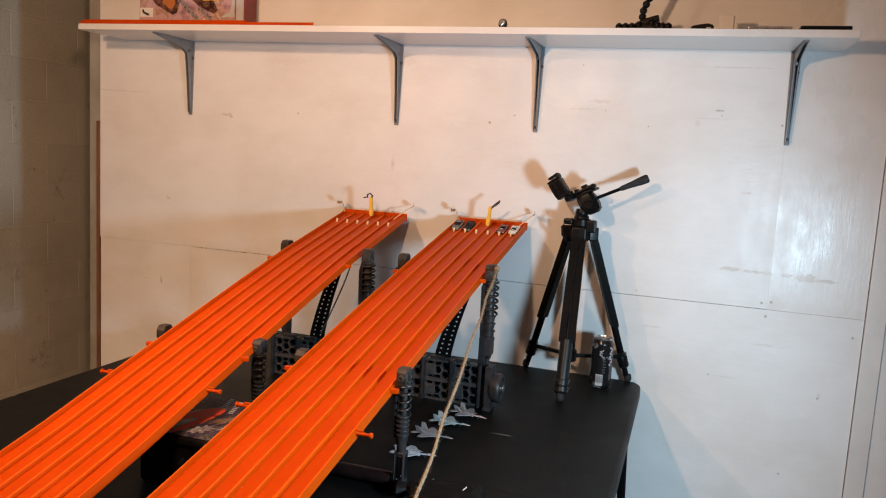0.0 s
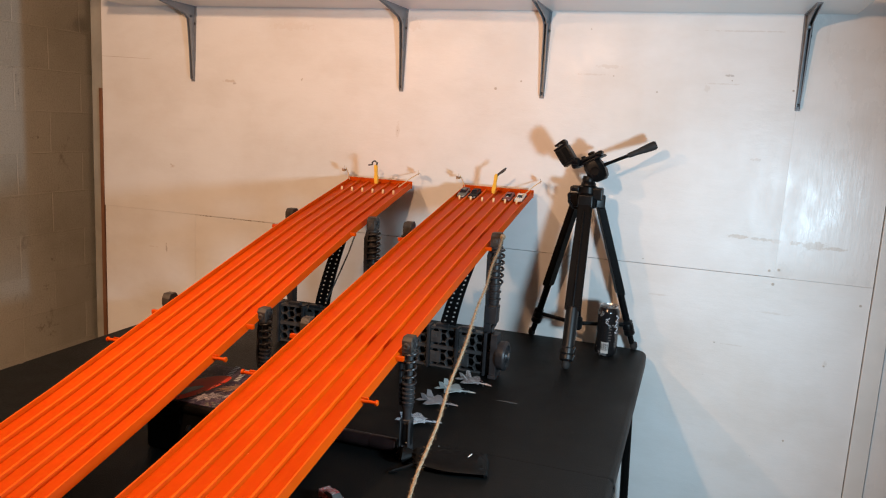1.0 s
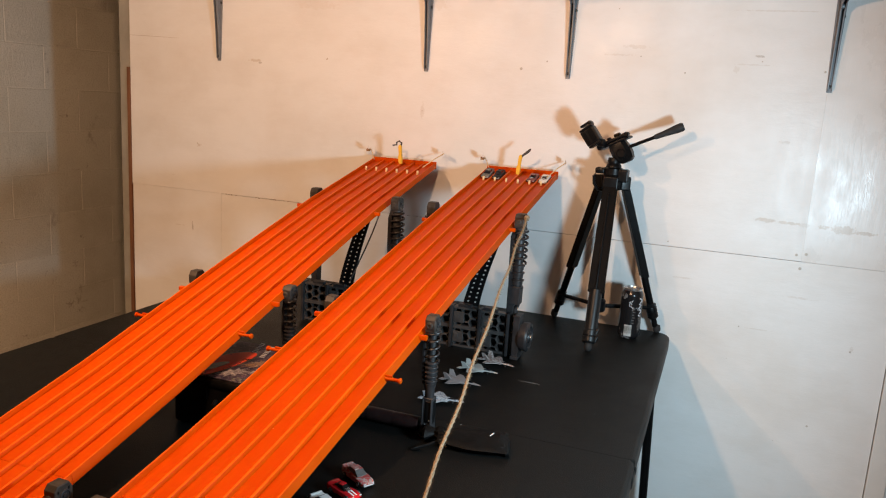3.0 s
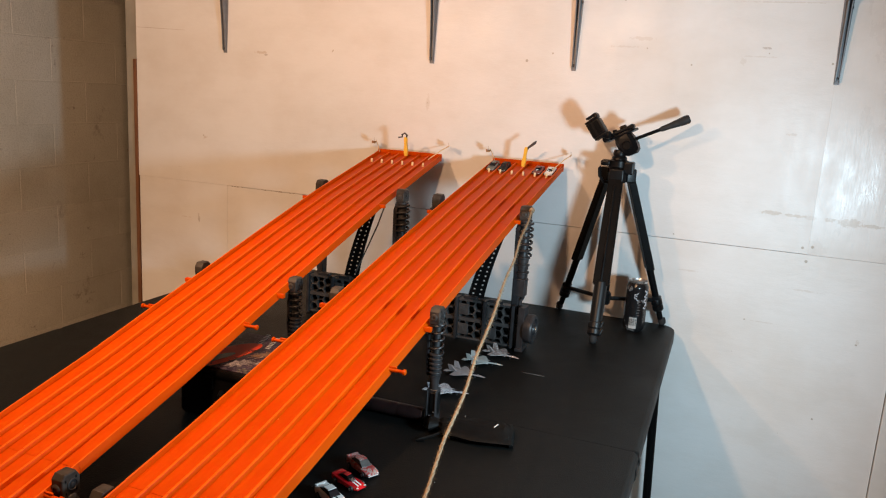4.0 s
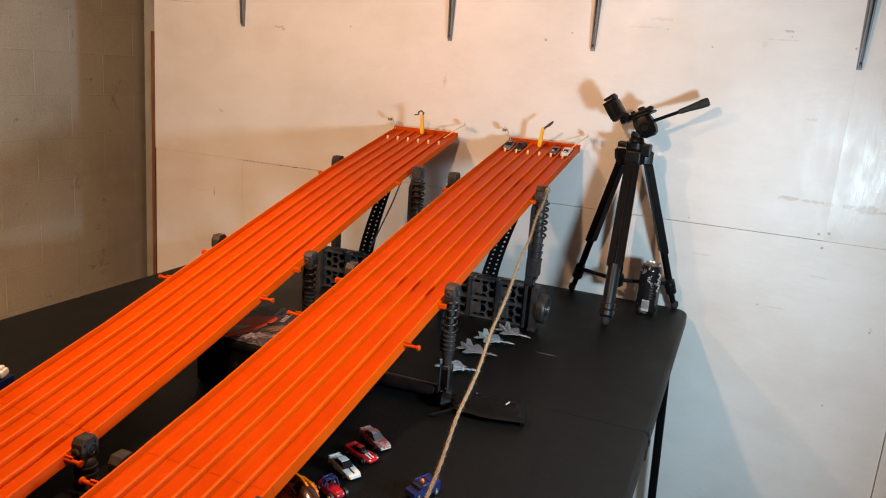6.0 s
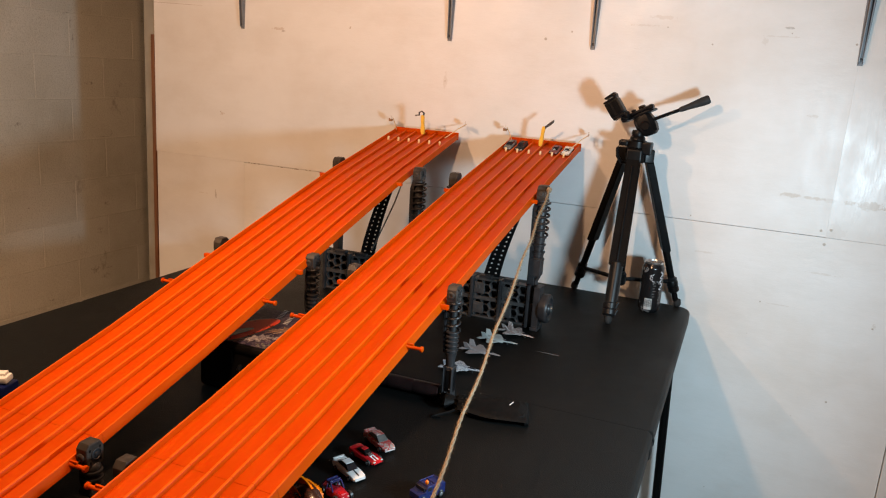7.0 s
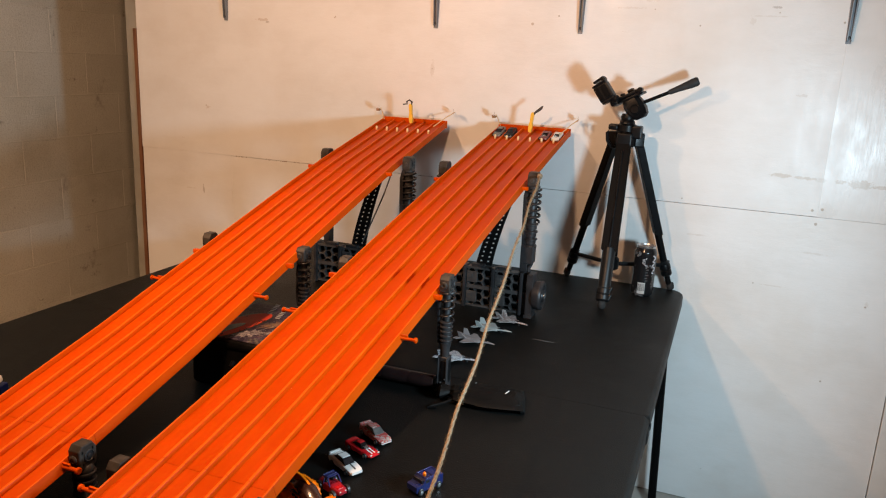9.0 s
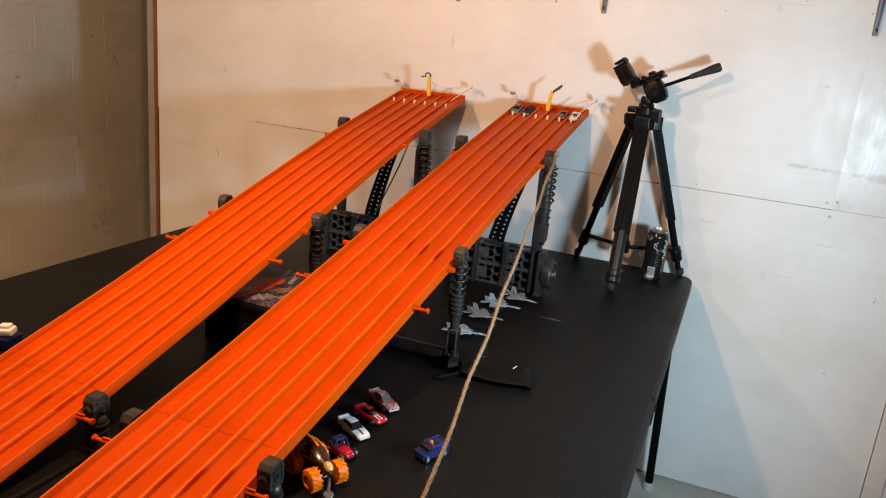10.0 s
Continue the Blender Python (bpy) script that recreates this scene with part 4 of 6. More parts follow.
    lathe(bm, [(0.007, 0), (0.007, 0.002), (0.003, 0.003)], 14, aim(hub_at + Vector((0.0230, 0, 0)), hub_at + Vector((1, 0, 0))))
    part("hub_bolt", bm, M_STEEL, hub, "bright hub bolt")
    # perforated strap up to the track
    bm = bmesh.new()
    n = 15
    line = []
    for i in range(n + 1):
        f = i / n
        line.append((0.001 + 0.053 * f ** 1.1 - 0.002 * math.sin(f * 3.1), 0.018 - 0.02 * f, h + 0.004 + 0.166 * f, 0.0185 - 0.0045 * f))
    for (xa, ya, za, wa), (xb, yb, zb, wb) in zip(line, line[1:]):
        for u0, u1 in ((-1.0, -0.58), (-0.32, 0.32), (0.58, 1.0)):
            loft(bm, [[(xa + u0 * wa, ya, za), (xa + u1 * wa, ya, za), (xa + u1 * wa, ya + 0.004, za), (xa + u0 * wa, ya + 0.004, za)],
                      [(xb + u0 * wb, yb, zb), (xb + u1 * wb, yb, zb), (xb + u1 * wb, yb + 0.004, zb), (xb + u0 * wb, yb + 0.004, zb)]])
        g1 = 0.64
        za2 = za + (zb - za) * g1
        xa2, ya2, wa2 = xa + (xb - xa) * g1, ya + (yb - ya) * g1, wa + (wb - wa) * g1
        for u0, u1 in ((-0.58, -0.32), (0.32, 0.58)):
            loft(bm, [[(xa + u0 * wa, ya, za), (xa + u1 * wa, ya, za), (xa + u1 * wa, ya + 0.004, za), (xa + u0 * wa, ya + 0.004, za)],
                      [(xa2 + u0 * wa2, ya2, za2), (xa2 + u1 * wa2, ya2, za2), (xa2 + u1 * wa2, ya2 + 0.004, za2), (xa2 + u0 * wa2, ya2 + 0.004, za2)]])
    obj("perforated_strap", bm, M_BLACK, e)
    return e


make_frame(True, -0.408)
make_frame(False, -0.412)

# ---- low cross bars between the front struts ----
for left, y in ((True, -0.80), (False, -0.862)):
    e = thing("cross_bar", "dark ribbed plastic bar lying between the front struts", "cross bar", "bars between the struts", pose(along(left, y), y, TOP))
    bm = bmesh.new()
    rings = [(0.0085, 0.0)]
    for k in range(4):
        z = 0.192 * k / 4
        rings += [(0.0118, z + 0.002), (0.0122, z + 0.004), (0.0122, z + 0.044), (0.0112, z + 0.046)]
    lathe(bm, rings, 14, aim((-0.096, 0, 0.0128), (0.1, 0, 0.0128)))
    part("bar", bm, M_BAR, e)
    bm = bmesh.new()
    box(bm, (0, 0.012, 0.004), (0.19, 0.02, 0.008), 0.002)
    part("base_plate", bm, M_BLACK, e)


# ---- tripod ----
def make_tripod():
    e = thing("camera_tripod", "black tabletop-height camera tripod with tilted head and pan handle", "tripod")
    cx, cy = 0.5420, -0.100
    top = Vector((cx, cy, 0.966))
    bm = bmesh.new()
    lathe(bm, [(0.020, 0.945), (0.024, 0.950), (0.0245, 0.966), (0.0225, 0.968), (0.0225, 0.980), (0.0245, 0.982), (0.0240, 0.996), (0.0185, 0.999), (0.0180, 1.004), (0.0150, 1.008), (0.0165, 1.014), (0.0140, 1.022)], 22, pose(cx, cy, 0))
    crown = part("crown", bm, M_BLACK, e)
    feet = ((0.5505, -0.284), (0.6825, -0.042), (0.4190, -0.042))
    for fx, fy in feet:
        front = fy < -0.2
        d = Vector((fx - top.x, fy - top.y, 0)).normalized()
        hip = top + d * 0.030 + Vector((0, 0, -0.004))
        foot = Vector((fx, fy, TOP))
        run = foot - hip
        knee = hip + run * (0.66 if front else 0.62)
        side = Vector((-d.y, d.x, 0))
        bm = bmesh.new()
        box(bm, (0, 0, 0), (0.034, 0.024, 0.034), 0.004, Matrix.Translation(hip) @ Matrix.Rotation(math.atan2(d.y, d.x) - math.pi / 2, 4, "Z"))
        part("leg_hinge", bm, M_BLACK, e)
        bm = bmesh.new()
        loft(bm, [[p + side * a + d * b for a, b in ((-w, -t), (w, -t), (w, t), (-w, t))] for p, w, t in ((hip - run * 0.02, 0.0165 if front else 0.0125, 0.0090), (hip + run * 0.3, 0.0182 if front else 0.0138, 0.0094), (knee, 0.0188 if front else 0.0142, 0.0096))])
        bmesh.ops.bevel(bm, geom=bm.edges[:], offset=0.0024, segments=2, affect="EDGES")
        leg = part("upper_leg", bm, M_BLACKMETAL, e)
        bm = bmesh.new()
        rod(bm, hip + run * 0.06 + d * 0.0094, knee - run * 0.02 + d * 0.0100, 0.0028, n=8)
        part("channel_rib", bm, M_BLACK, leg)
        # front tube and ring lighter than the side ones: light and shade put in colour
        bm = bmesh.new()
        rod(bm, knee - run * 0.02, hip + run * (0.93 if front else 0.90), 0.0152 if front else 0.0088, 0.0146 if front else 0.0084, 16)
        part("lower_leg", bm, M_TUBE if front else M_BLACKMETAL, leg, "gunmetal lower tube" if front else "")
        g = 1.2 if front else 1.0
        lock = aim(hip + run * (0.918 if front else 0.86), foot)
        bm = bmesh.new()
        lathe(bm, [(r * g, z) for r, z in ((0.0118, -0.016), (0.0138, -0.013), (0.0138, -0.002), (0.0120, 0.0), (0.0136, 0.002), (0.0136, 0.012), (0.0105, 0.016))], 16, lock)
        part("lock_ring", bm, M_TUBE if front else M_BLACK, leg, "gunmetal ring" if front else "")
        bm = bmesh.new()
        for dz in (-0.012, 0.006):
            box(bm, (0.0, 0.0, 0.0), (0.007, 0.010, 0.016), 0.002, lock @ Matrix.Translation((0.014 if fx > cx else -0.014, 0.003, dz)) @ Matrix.Rotation(-0.35 if fx > cx else 0.35, 4, "Y"))
        part("lever_lock", bm, M_BLACK, leg)
        bm = bmesh.new()
        rod(bm, hip + run * 0.88, hip + run * 0.962, 0.0078 if front else 0.0070, 0.0070, 12)
        part("foot_tube", bm, M_TUBE if front else M_BLACKMETAL, leg)
        bm = bmesh.new()
        lathe(bm, [(0.005, 0), (0.0082, 0.003), (0.0095, 0.008), (0.0086, 0.014), (0.0068, 0.019)], 16, pose(fx, fy, TOP))
        part("rubber_foot", bm, M_RUBBER, leg)
        bm = bmesh.new()
        q = hip + run * (0.78 if front else 0.83)
        mid = Vector((cx, cy - 0.01, q.z + 0.002))
        tube(bm, [mid, mid.lerp(q, 0.5), q], 0.0052, 8)
        part("brace", bm, M_BLACK, e)
        bm = bmesh.new()
        box(bm, q, (0.022, 0.020, 0.026), 0.004, None)
        part("brace_collar", bm, M_BLACK, leg)
    bm = bmesh.new()
    rod(bm, (cx, cy, 0.655), (cx, cy, 0.950), 0.0095, n=16)
    part("centre_column", bm, M_BLACKMETAL, e)
    bm = bmesh.new()
    lathe(bm, [(0.012, 0.640), (0.016, 0.644), (0.016, 0.668), (0.011, 0.674)], 16, pose(cx, cy - 0.01, 0))
    part("brace_hub", bm, M_BLACK, e)
    # shoulder lugs beside the crown
    for dx, z, size in ((0.0260, 0.981, (0.024, 0.034, 0.030)), (-0.0300, 0.990, (0.022, 0.030, 0.014))):
        bm = bmesh.new()
        box(bm, (cx + dx, cy - 0.006, z), size, 0.004, None)
        part("shoulder", bm, M_BLACK, crown)
    # pan head, tilted to its side
    tilt = pose(0.5550, cy, 1.0380, 0, -28, -8)
    bm = bmesh.new()
    loft(bm, [[(tilt @ Vector((x * k + o, y * k, z))) for x, y in ((-0.021, -0.010), (-0.013, -0.019), (0.013, -0.019), (0.021, -0.010), (0.021, 0.010), (0.013, 0.019), (-0.013, 0.019), (-0.021, 0.010))]
              for k, o, z in ((0.55, 0.006, -0.030), (0.90, 0.005, -0.024), (1.10, 0.003, -0.010), (1.08, 0.001, 0.010), (0.92, 0.0, 0.022))])
    rod(bm, tilt @ Vector((0.004, -0.023, -0.006)), tilt @ Vector((0.004, 0.023, -0.006)), 0.012, n=18)
    head = part("pan_head", bm, M_BLACK, e)
    bm = bmesh.new()
    box(bm, (-0.002, 0, 0.024), (0.074, 0.040, 0.006), 0.002, tilt)
    box(bm, (-0.006, 0, 0.032), (0.058, 0.036, 0.007), 0.002, tilt)
    box(bm, (0.026, -0.012, 0.031), (0.014, 0.026, 0.010), 0.003, tilt)
    box(bm, (-0.034, -0.012, 0.027), (0.016, 0.044, 0.014), 0.004, tilt)
    rod(bm, tilt @ Vector((0.034, -0.016, 0.030)), tilt @ Vector((0.034, -0.032, 0.030)), 0.006)
    box(bm, (0.006, 0.004, 0.040), (0.016, 0.014, 0.009), 0.003, tilt)
    box(bm, (-0.012, -0.010, 0.038), (0.010, 0.012, 0.006), 0.002, tilt)
    part("mounting_plate", bm, M_BLACK, head)
    clip = pose(0.4872, -0.134, 1.0704, 0, -37, -10) @ Matrix.Diagonal((0.88, 1.0, 0.86, 1.0))
    bm = bmesh.new()
    box(bm, (0, 0, 0), (0.041, 0.026, 0.046), 0.004, clip)
    part("phone_clamp", bm, M_BLACK, head)
    for dx, w in ((-0.010, 0.007), (0.007, 0.014)):
        bm = bmesh.new()
        box(bm, (dx, -0.013, 0.0), (w, 0.005, 0.036), 0.0015, clip)
        part("clamp_rib", bm, M_BLACKMETAL, head)
    bm = bmesh.new()
    box(bm, (0.0, -0.002, 0.026), (0.040, 0.022, 0.006), 0.002, clip)
    box(bm, (0.016, -0.002, 0.031), (0.012, 0.020, 0.010), 0.003, clip)
    box(bm, (0.004, -0.002, 0.036), (0.032, 0.018, 0.006), 0.002, clip)
    part("clamp_jaw", bm, M_BLACK, head)
    bm = bmesh.new()
    box(bm, (0.0, -0.002, -0.026), (0.036, 0.022, 0.007), 0.002, clip)
    rod(bm, clip @ Vector((0.006, 0, -0.024)), clip @ Vector((0.022, 0, -0.036)), 0.009)
    part("clamp_jaw", bm, M_BLACK, head)
    a, b = Vector((0.566, -0.099, 1.0470)), Vector((0.6885, -0.078, 1.1054))
    bm = bmesh.new()
    rod(bm, a, a.lerp(b, 0.62), 0.0042, n=10)
    rod(bm, a, a.lerp(b, 0.06), 0.0068, n=12)
    handle = part("pan_handle", bm, M_BLACKMETAL, head)
    bm = bmesh.new()
    d = (b - a).length
    lathe(bm, [(0.0045, d * 0.50), (0.0062, d * 0.53), (0.0072, d * 0.68), (0.0104, d * 0.90), (0.0106, d * 0.99), (0.0085, d * 1.02)], 16, aim(a, b))
    part("grip", bm, M_RUBBER, handle)
    bm = bmesh.new()
    tube(bm, [(cx - 0.020, cy - 0.014, 0.992), (cx - 0.036, cy - 0.020, 0.990), (cx - 0.042, cy - 0.022, 0.976), (cx - 0.040, cy - 0.022, 0.958), (cx - 0.030, cy - 0.018, 0.944), (cx - 0.018, cy - 0.012, 0.942)], 0.0038, 8)
    part("carry_hook", bm, M_BLACK, crown)
    return e


make_tripod()

# ---- drink can ----
can = thing("drink_can", "tall black aluminium drink can with pale print", "can", m=pose(0.6215, -0.124, TOP, 0, 0, -62))
bm = bmesh.new()
lathe(bm, [(0.0235, 0.0), (0.0255, 0.002), (0.0318, 0.010), (0.0330, 0.014), (0.0330, 0.136), (0.0318, 0.141), (0.0268, 0.151)], 32)
part("body", bm, M_CANBODY, can)
bm = bmesh.new()
lathe(bm, [(0.0266, 0.1505), (0.0275, 0.153), (0.0275, 0.157), (0.0260, 0.157), (0.0245, 0.1525), (0.004, 0.1525)], 32)
lid = part("lid", bm, M_STEEL, can, "bright aluminium lid")
bm = bmesh.new()
box(bm, (0.004, 0, 0.1545), (0.020, 0.013, 0.0016), 0.0007)
part("pull_tab", bm, M_STEEL, lid)
bm = bmesh.new()
n = 6
front = [[Vector((0.0333 * math.cos(a), 0.0333 * math.sin(a), z)) for a in [radians(-48 + 38 * i / n) for i in range(n + 1)]] for z in (0.012, 0.047)]
v = [[bm.verts.new(p) for p in row] for row in front]
for i in range(n):
    bm.faces.new((v[0][i], v[0][i + 1], v[1][i + 1], v[1][i]))
bmesh.ops.solidify(bm, geom=bm.faces[:], thickness=0.0003)
code = part("price_code", bm, M_LABEL, can, "white printed code panel")
bm = bmesh.new()
for i in range(7):
    a = radians(-44 + 5 * i)
    box(bm, (0, 0, 0), (0.0004, 0.0009 if i % 2 else 0.0014, 0.022), 0, Matrix.Rotation(a, 4, "Z") @ Matrix.Translation((0.0338, 0, 0.032)))
part("code_bar", bm, M_INK, code)


def can_mark(turn, z, wide, high, tilt, ink):
    bm = bmesh.new()
    box(bm, (0, 0, 0), (0.0010, wide, high), 0.0003, Matrix.Rotation(radians(turn), 4, "Z") @ Matrix.Translation((0.0329, 0, z)) @ pose(0, 0, 0, tilt, 0, 0), 1)
    part("print_mark", bm, ink, can)


for i, (turn, z) in enumerate(((-30, 0.118), (-24, 0.114), (-18, 0.121), (-26, 0.106), (-19, 0.102), (-32, 0.110))):
    can_mark(turn, z, 0.0070, 0.0022, (35, -50, 60, 20, -35, 75)[i], M_SILVER)
for i in range(6):
    can_mark(-8 + (i % 2) * 3, 0.096 - 0.0085 * i, 0.0090 - 0.0010 * (i % 3), 0.0026, 4, M_SMOKE)
for i in range(12):
    can_mark(30 + 5 * math.sin(i * 1.7), 0.128 - 0.0085 * i, 0.0125 - 0.0006 * i, 0.0042, 38 if i % 2 else -30, M_SILVER if i < 7 else M_SMOKE)
resize(can, (0.80, 0.80, 0.80))


# ---- toy jets ----
def make_jet(label, m, colour, sweep):
    """A twin-tailed toy fighter, nose along x, on short wheels."""
    e = thing("toy_jet", label, "toy plane", "toy jets on the table", m)
    bm = bmesh.new()
    rings = [(0.0006, 0.048, 0.0112), (0.0024, 0.040, 0.0112), (0.0040, 0.026, 0.0116), (0.0056, 0.008, 0.0112), (0.0074, -0.004, 0.0106), (0.0078, -0.022, 0.0106), (0.0066, -0.036, 0.0106), (0.0054, -0.041, 0.0106)]
    loft(bm, [[(x, r * 1.30 * math.cos(2 * math.pi * i / 12), zc + r * 0.72 * math.sin(2 * math.pi * i / 12)) for i in range(12)] for r, x, zc in rings])
    body = part("fuselage", bm, colour, e)

    def plate(name, outline, side, z, t):
        bm = bmesh.new()
        a = [bm.verts.new((x, side * y, z - t / 2)) for x, y in outline]
        b = [bm.verts.new((x, side * y, z + t / 2 - (0.0006 if y > 0.015 else 0))) for x, y in outline]
        n = len(outline)
        bm.faces.new(a)
        bm.faces.new(b)
        for i in range(n):
            bm.faces.new((a[i], a[(i + 1) % n], b[(i + 1) % n], b[i]))
        part(name, bm, colour, e)

    for s in (-1, 1):
        plate("wing", [(0.020, 0.004), (0.008, 0.010), (-0.008 - sweep, 0.033), (-0.017 - sweep, 0.034), (-0.024, 0.016), (-0.024, 0.004)], s, 0.0106, 0.0019)
        plate("tailplane", [(-0.028, 0.005), (-0.040, 0.020), (-0.048, 0.020), (-0.046, 0.009), (-0.042, 0.004)], s, 0.0102, 0.0017)
        bm = bmesh.new()
        prism(bm, [(-0.020, 0.013), (-0.031, 0.034), (-0.040, 0.034), (-0.038, 0.013)], 0.0015, pose(0, s * 0.0075, 0, s * -12, 0, 0))
        part("tail_fin", bm, colour, e)
        bm = bmesh.new()
        box(bm, (0.004, s * 0.0085, 0.0100), (0.020, 0.0042, 0.0060), 0.0012, seg=1)
        part("air_intake", bm, colour, body)
        bm = bmesh.new()
        lathe(bm, [(0.0034, 0), (0.0038, 0.002), (0.0030, 0.006), (0.0022, 0.0055)], 10, aim((-0.039, s * 0.0036, 0.0106), (-0.06, s * 0.0036, 0.0106)))
        part("exhaust", bm, M_LEGGREY, body, "dark metal exhaust")
    bm = bmesh.new()
    lathe(bm, [(0.0005, 0), (0.0026, 0.004), (0.0032, 0.010), (0.0024, 0.016), (0.0006, 0.020)], 10, aim((0.010, 0, 0.0146), (0.030, 0, 0.0134)))
    part("canopy", bm, M_GLASS, e, "dark canopy")
    for x, y in ((0.022, 0.0), (-0.012, 0.006), (-0.012, -0.006)):
        bm = bmesh.new()
        rod(bm, (x, y, 0.0), (x, y, 0.010), 0.0022, n=8)
        part("landing_gear", bm, M_TYRE, e)
    return resize(e, (0.88, 0.88, 0.58))


make_jet("pinkish brown and white camouflaged toy fighter jet", pose(0.3935, -0.480, TOP, 0, 0, -20), M_CAMOPINK, 0.004)
make_jet("pale grey-green toy fighter jet on the black table", pose(0.372, -0.545, TOP, 0, 0, -6), M_PALEGREEN, 0.000)
make_jet("brownish grey toy fighter jet on the black table", pose(0.362, -0.625, TOP, 0, 0, -10), M_WARMGREY, 0.006)
make_jet("white and blue-grey camouflaged toy fighter jet beside a strut foot", pose(0.360, -0.726, TOP, 0, 0, 2), M_CAMOBLUE, 0.002)


# ---- die-cast cars ----
def make_car(label, m, paint, style="coupe", length=0.072, glass=M_GLASS, stripe=None, top=None, group="cars in a row on the table", wheel=0.0052):
    """A small die-cast car, nose along x, wheels on z 0."""
    e = thing("toy_car", label, "toy car", group, m)
    L, W = length / 2, 0.0145
    if style == "coupe":
        sec = [(-1.0, 0.86, 0.0065, 0.0150), (-0.90, 0.97, 0.0040, 0.0172), (-0.55, 1.0, 0.0035, 0.0168), (0.0, 0.97, 0.0035, 0.0150), (0.45, 1.0, 0.0035, 0.0142), (0.86, 0.95, 0.0040, 0.0118), (1.0, 0.78, 0.0055, 0.0095)]
        roof = [(-0.72, 0.72, 0.0160), (-0.34, 0.66, 0.0226), (0.06, 0.64, 0.0228), (0.40, 0.76, 0.0146)]
    elif style == "racer":
        sec = [(-1.0, 0.80, 0.0060, 0.0140), (-0.85, 1.0, 0.0035, 0.0158), (-0.45, 0.96, 0.003, 0.0145), (0.0, 0.90, 0.003, 0.0118), (0.5, 1.0, 0.003, 0.0120), (0.86, 0.92, 0.0035, 0.0092), (1.0, 0.6, 0.0045, 0.0070)]
        roof = [(-0.60, 0.55, 0.0145), (-0.25, 0.50, 0.0196), (0.02, 0.46, 0.0192), (0.28, 0.56, 0.0116)]
    else:
        sec = [(-1.0, 0.92, 0.0080, 0.0165), (-0.92, 1.0, 0.0065, 0.0180), (-0.5, 1.0, 0.0065, 0.0182), (0.0, 1.0, 0.0065, 0.0180), (0.5, 1.0, 0.0065, 0.0178), (0.92, 0.97, 0.0070, 0.0170), (1.0, 0.88, 0.0085, 0.0150)]
        roof = [(-0.62, 0.86, 0.0178), (-0.55, 0.80, 0.0285), (0.10, 0.78, 0.0285), (0.32, 0.86, 0.0176)]
    bm = bmesh.new()
    loft(bm, [[(x * L, y * w * W, z) for y, z in ((-0.9, a), (0.9, a), (1.0, a + 0.35 * (b - a)), (0.94, b - 0.0015), (0.74, b), (-0.74, b), (-0.94, b - 0.0015), (-1.0, a + 0.35 * (b - a)))] for x, w, a, b in sec])
    body = part("body", bm, paint, e)
    bm = bmesh.new()
    lo = 0.0120 if style == "racer" else 0.0138
    loft(bm, [[(x * L, -w * W * 1.05, lo), (x * L, w * W * 1.05, lo), (x * L, w * W * 0.90, max(z, lo + 0.0006)), (x * L, -w * W * 0.90, max(z, lo + 0.0006))] for x, w, z in roof])
    part("glazing", bm, glass, e, "dark tinted windows")
    (xa, wa, za), (xb, wb, zb) = roof[1], roof[2]
    bm = bmesh.new()
    box(bm, ((xa + xb) / 2 * L, 0, (za + zb) / 2 + 0.0004), ((xb - xa) * L * 1.12, (wa + wb) * W * 0.90, 0.0014), 0.0006, seg=1)
    part("roof", bm, top or paint, e)
    for sx in (-0.60, 0.62):
        for s in (-1, 1):
            r = wheel
            bm = bmesh.new()
            lathe(bm, [(r * 0.8, 0), (r, 0.0008), (r, 0.0040), (r * 0.82, 0.0046)], 16, aim((sx * L, s * (W - 0.0026), r), (sx * L, s * W * 2, r)))
            wh = part("wheel", bm, M_TYRE, e)
            bm = bmesh.new()
            lathe(bm, [(r * 0.58, 0), (r * 0.58, 0.0006), (r * 0.25, 0.0011)], 12, aim((sx * L, s * (W + 0.0019), r), (sx * L, s * W * 2, r)))
            part("hubcap", bm, M_STEEL, wh, "bright hubcap")
    if style == "coupe":
        bm = bmesh.new()
        box(bm, (-0.95 * L, 0, 0.0182), (0.0045, W * 1.65, 0.0010), 0.0004, seg=1)
        box(bm, (-0.95 * L, 0, 0.0174), (0.003, W * 1.2, 0.0016))
        part("spoiler", bm, paint, body)
    elif style == "racer":
        bm = bmesh.new()
        for s in (-1, 1):
            for k in range(3):
                rod(bm, (0.20 * L + 0.004 * k, s * 0.0022, 0.0105), (0.20 * L + 0.004 * k, s * 0.0038, 0.0150), 0.0009, n=7)
        box(bm, (0.32 * L, 0, 0.0126), (0.012, 0.0055, 0.0040), 0.0008, seg=1)
        part("engine", bm, M_STEEL, body, "exposed bright engine")
    for s in (-1, 1):
        bm = bmesh.new()
        box(bm, (0.965 * L, s * W * 0.62, 0.0088 if style != "truck" else 0.0125), (0.0030, 0.0048, 0.0022), 0.0007, seg=1)
        part("headlight", bm, M_PALEGREY, body)
    bm = bmesh.new()
    box(bm, (0.985 * L, 0, 0.0058), (0.0026, W * 1.5, 0.0020), 0.0006, seg=1)
    part("bumper", bm, M_PALEGREY if style != "racer" else paint, body)
    if stripe:
        bm = bmesh.new()
        for y in (-0.0032, 0.0032) if style != "coupe" else (0.0,):
            loft(bm, [[(x, y - 0.0013, z), (x, y + 0.0013, z), (x, y + 0.0013, z + 0.0006), (x, y - 0.0013, z + 0.0006)] for x, z in ((0.42 * L, 0.0142 if style == "coupe" else 0.0119), (0.86 * L, 0.0118 if style == "coupe" else 0.0093))])
        part("bonnet_stripe", bm, stripe, body)
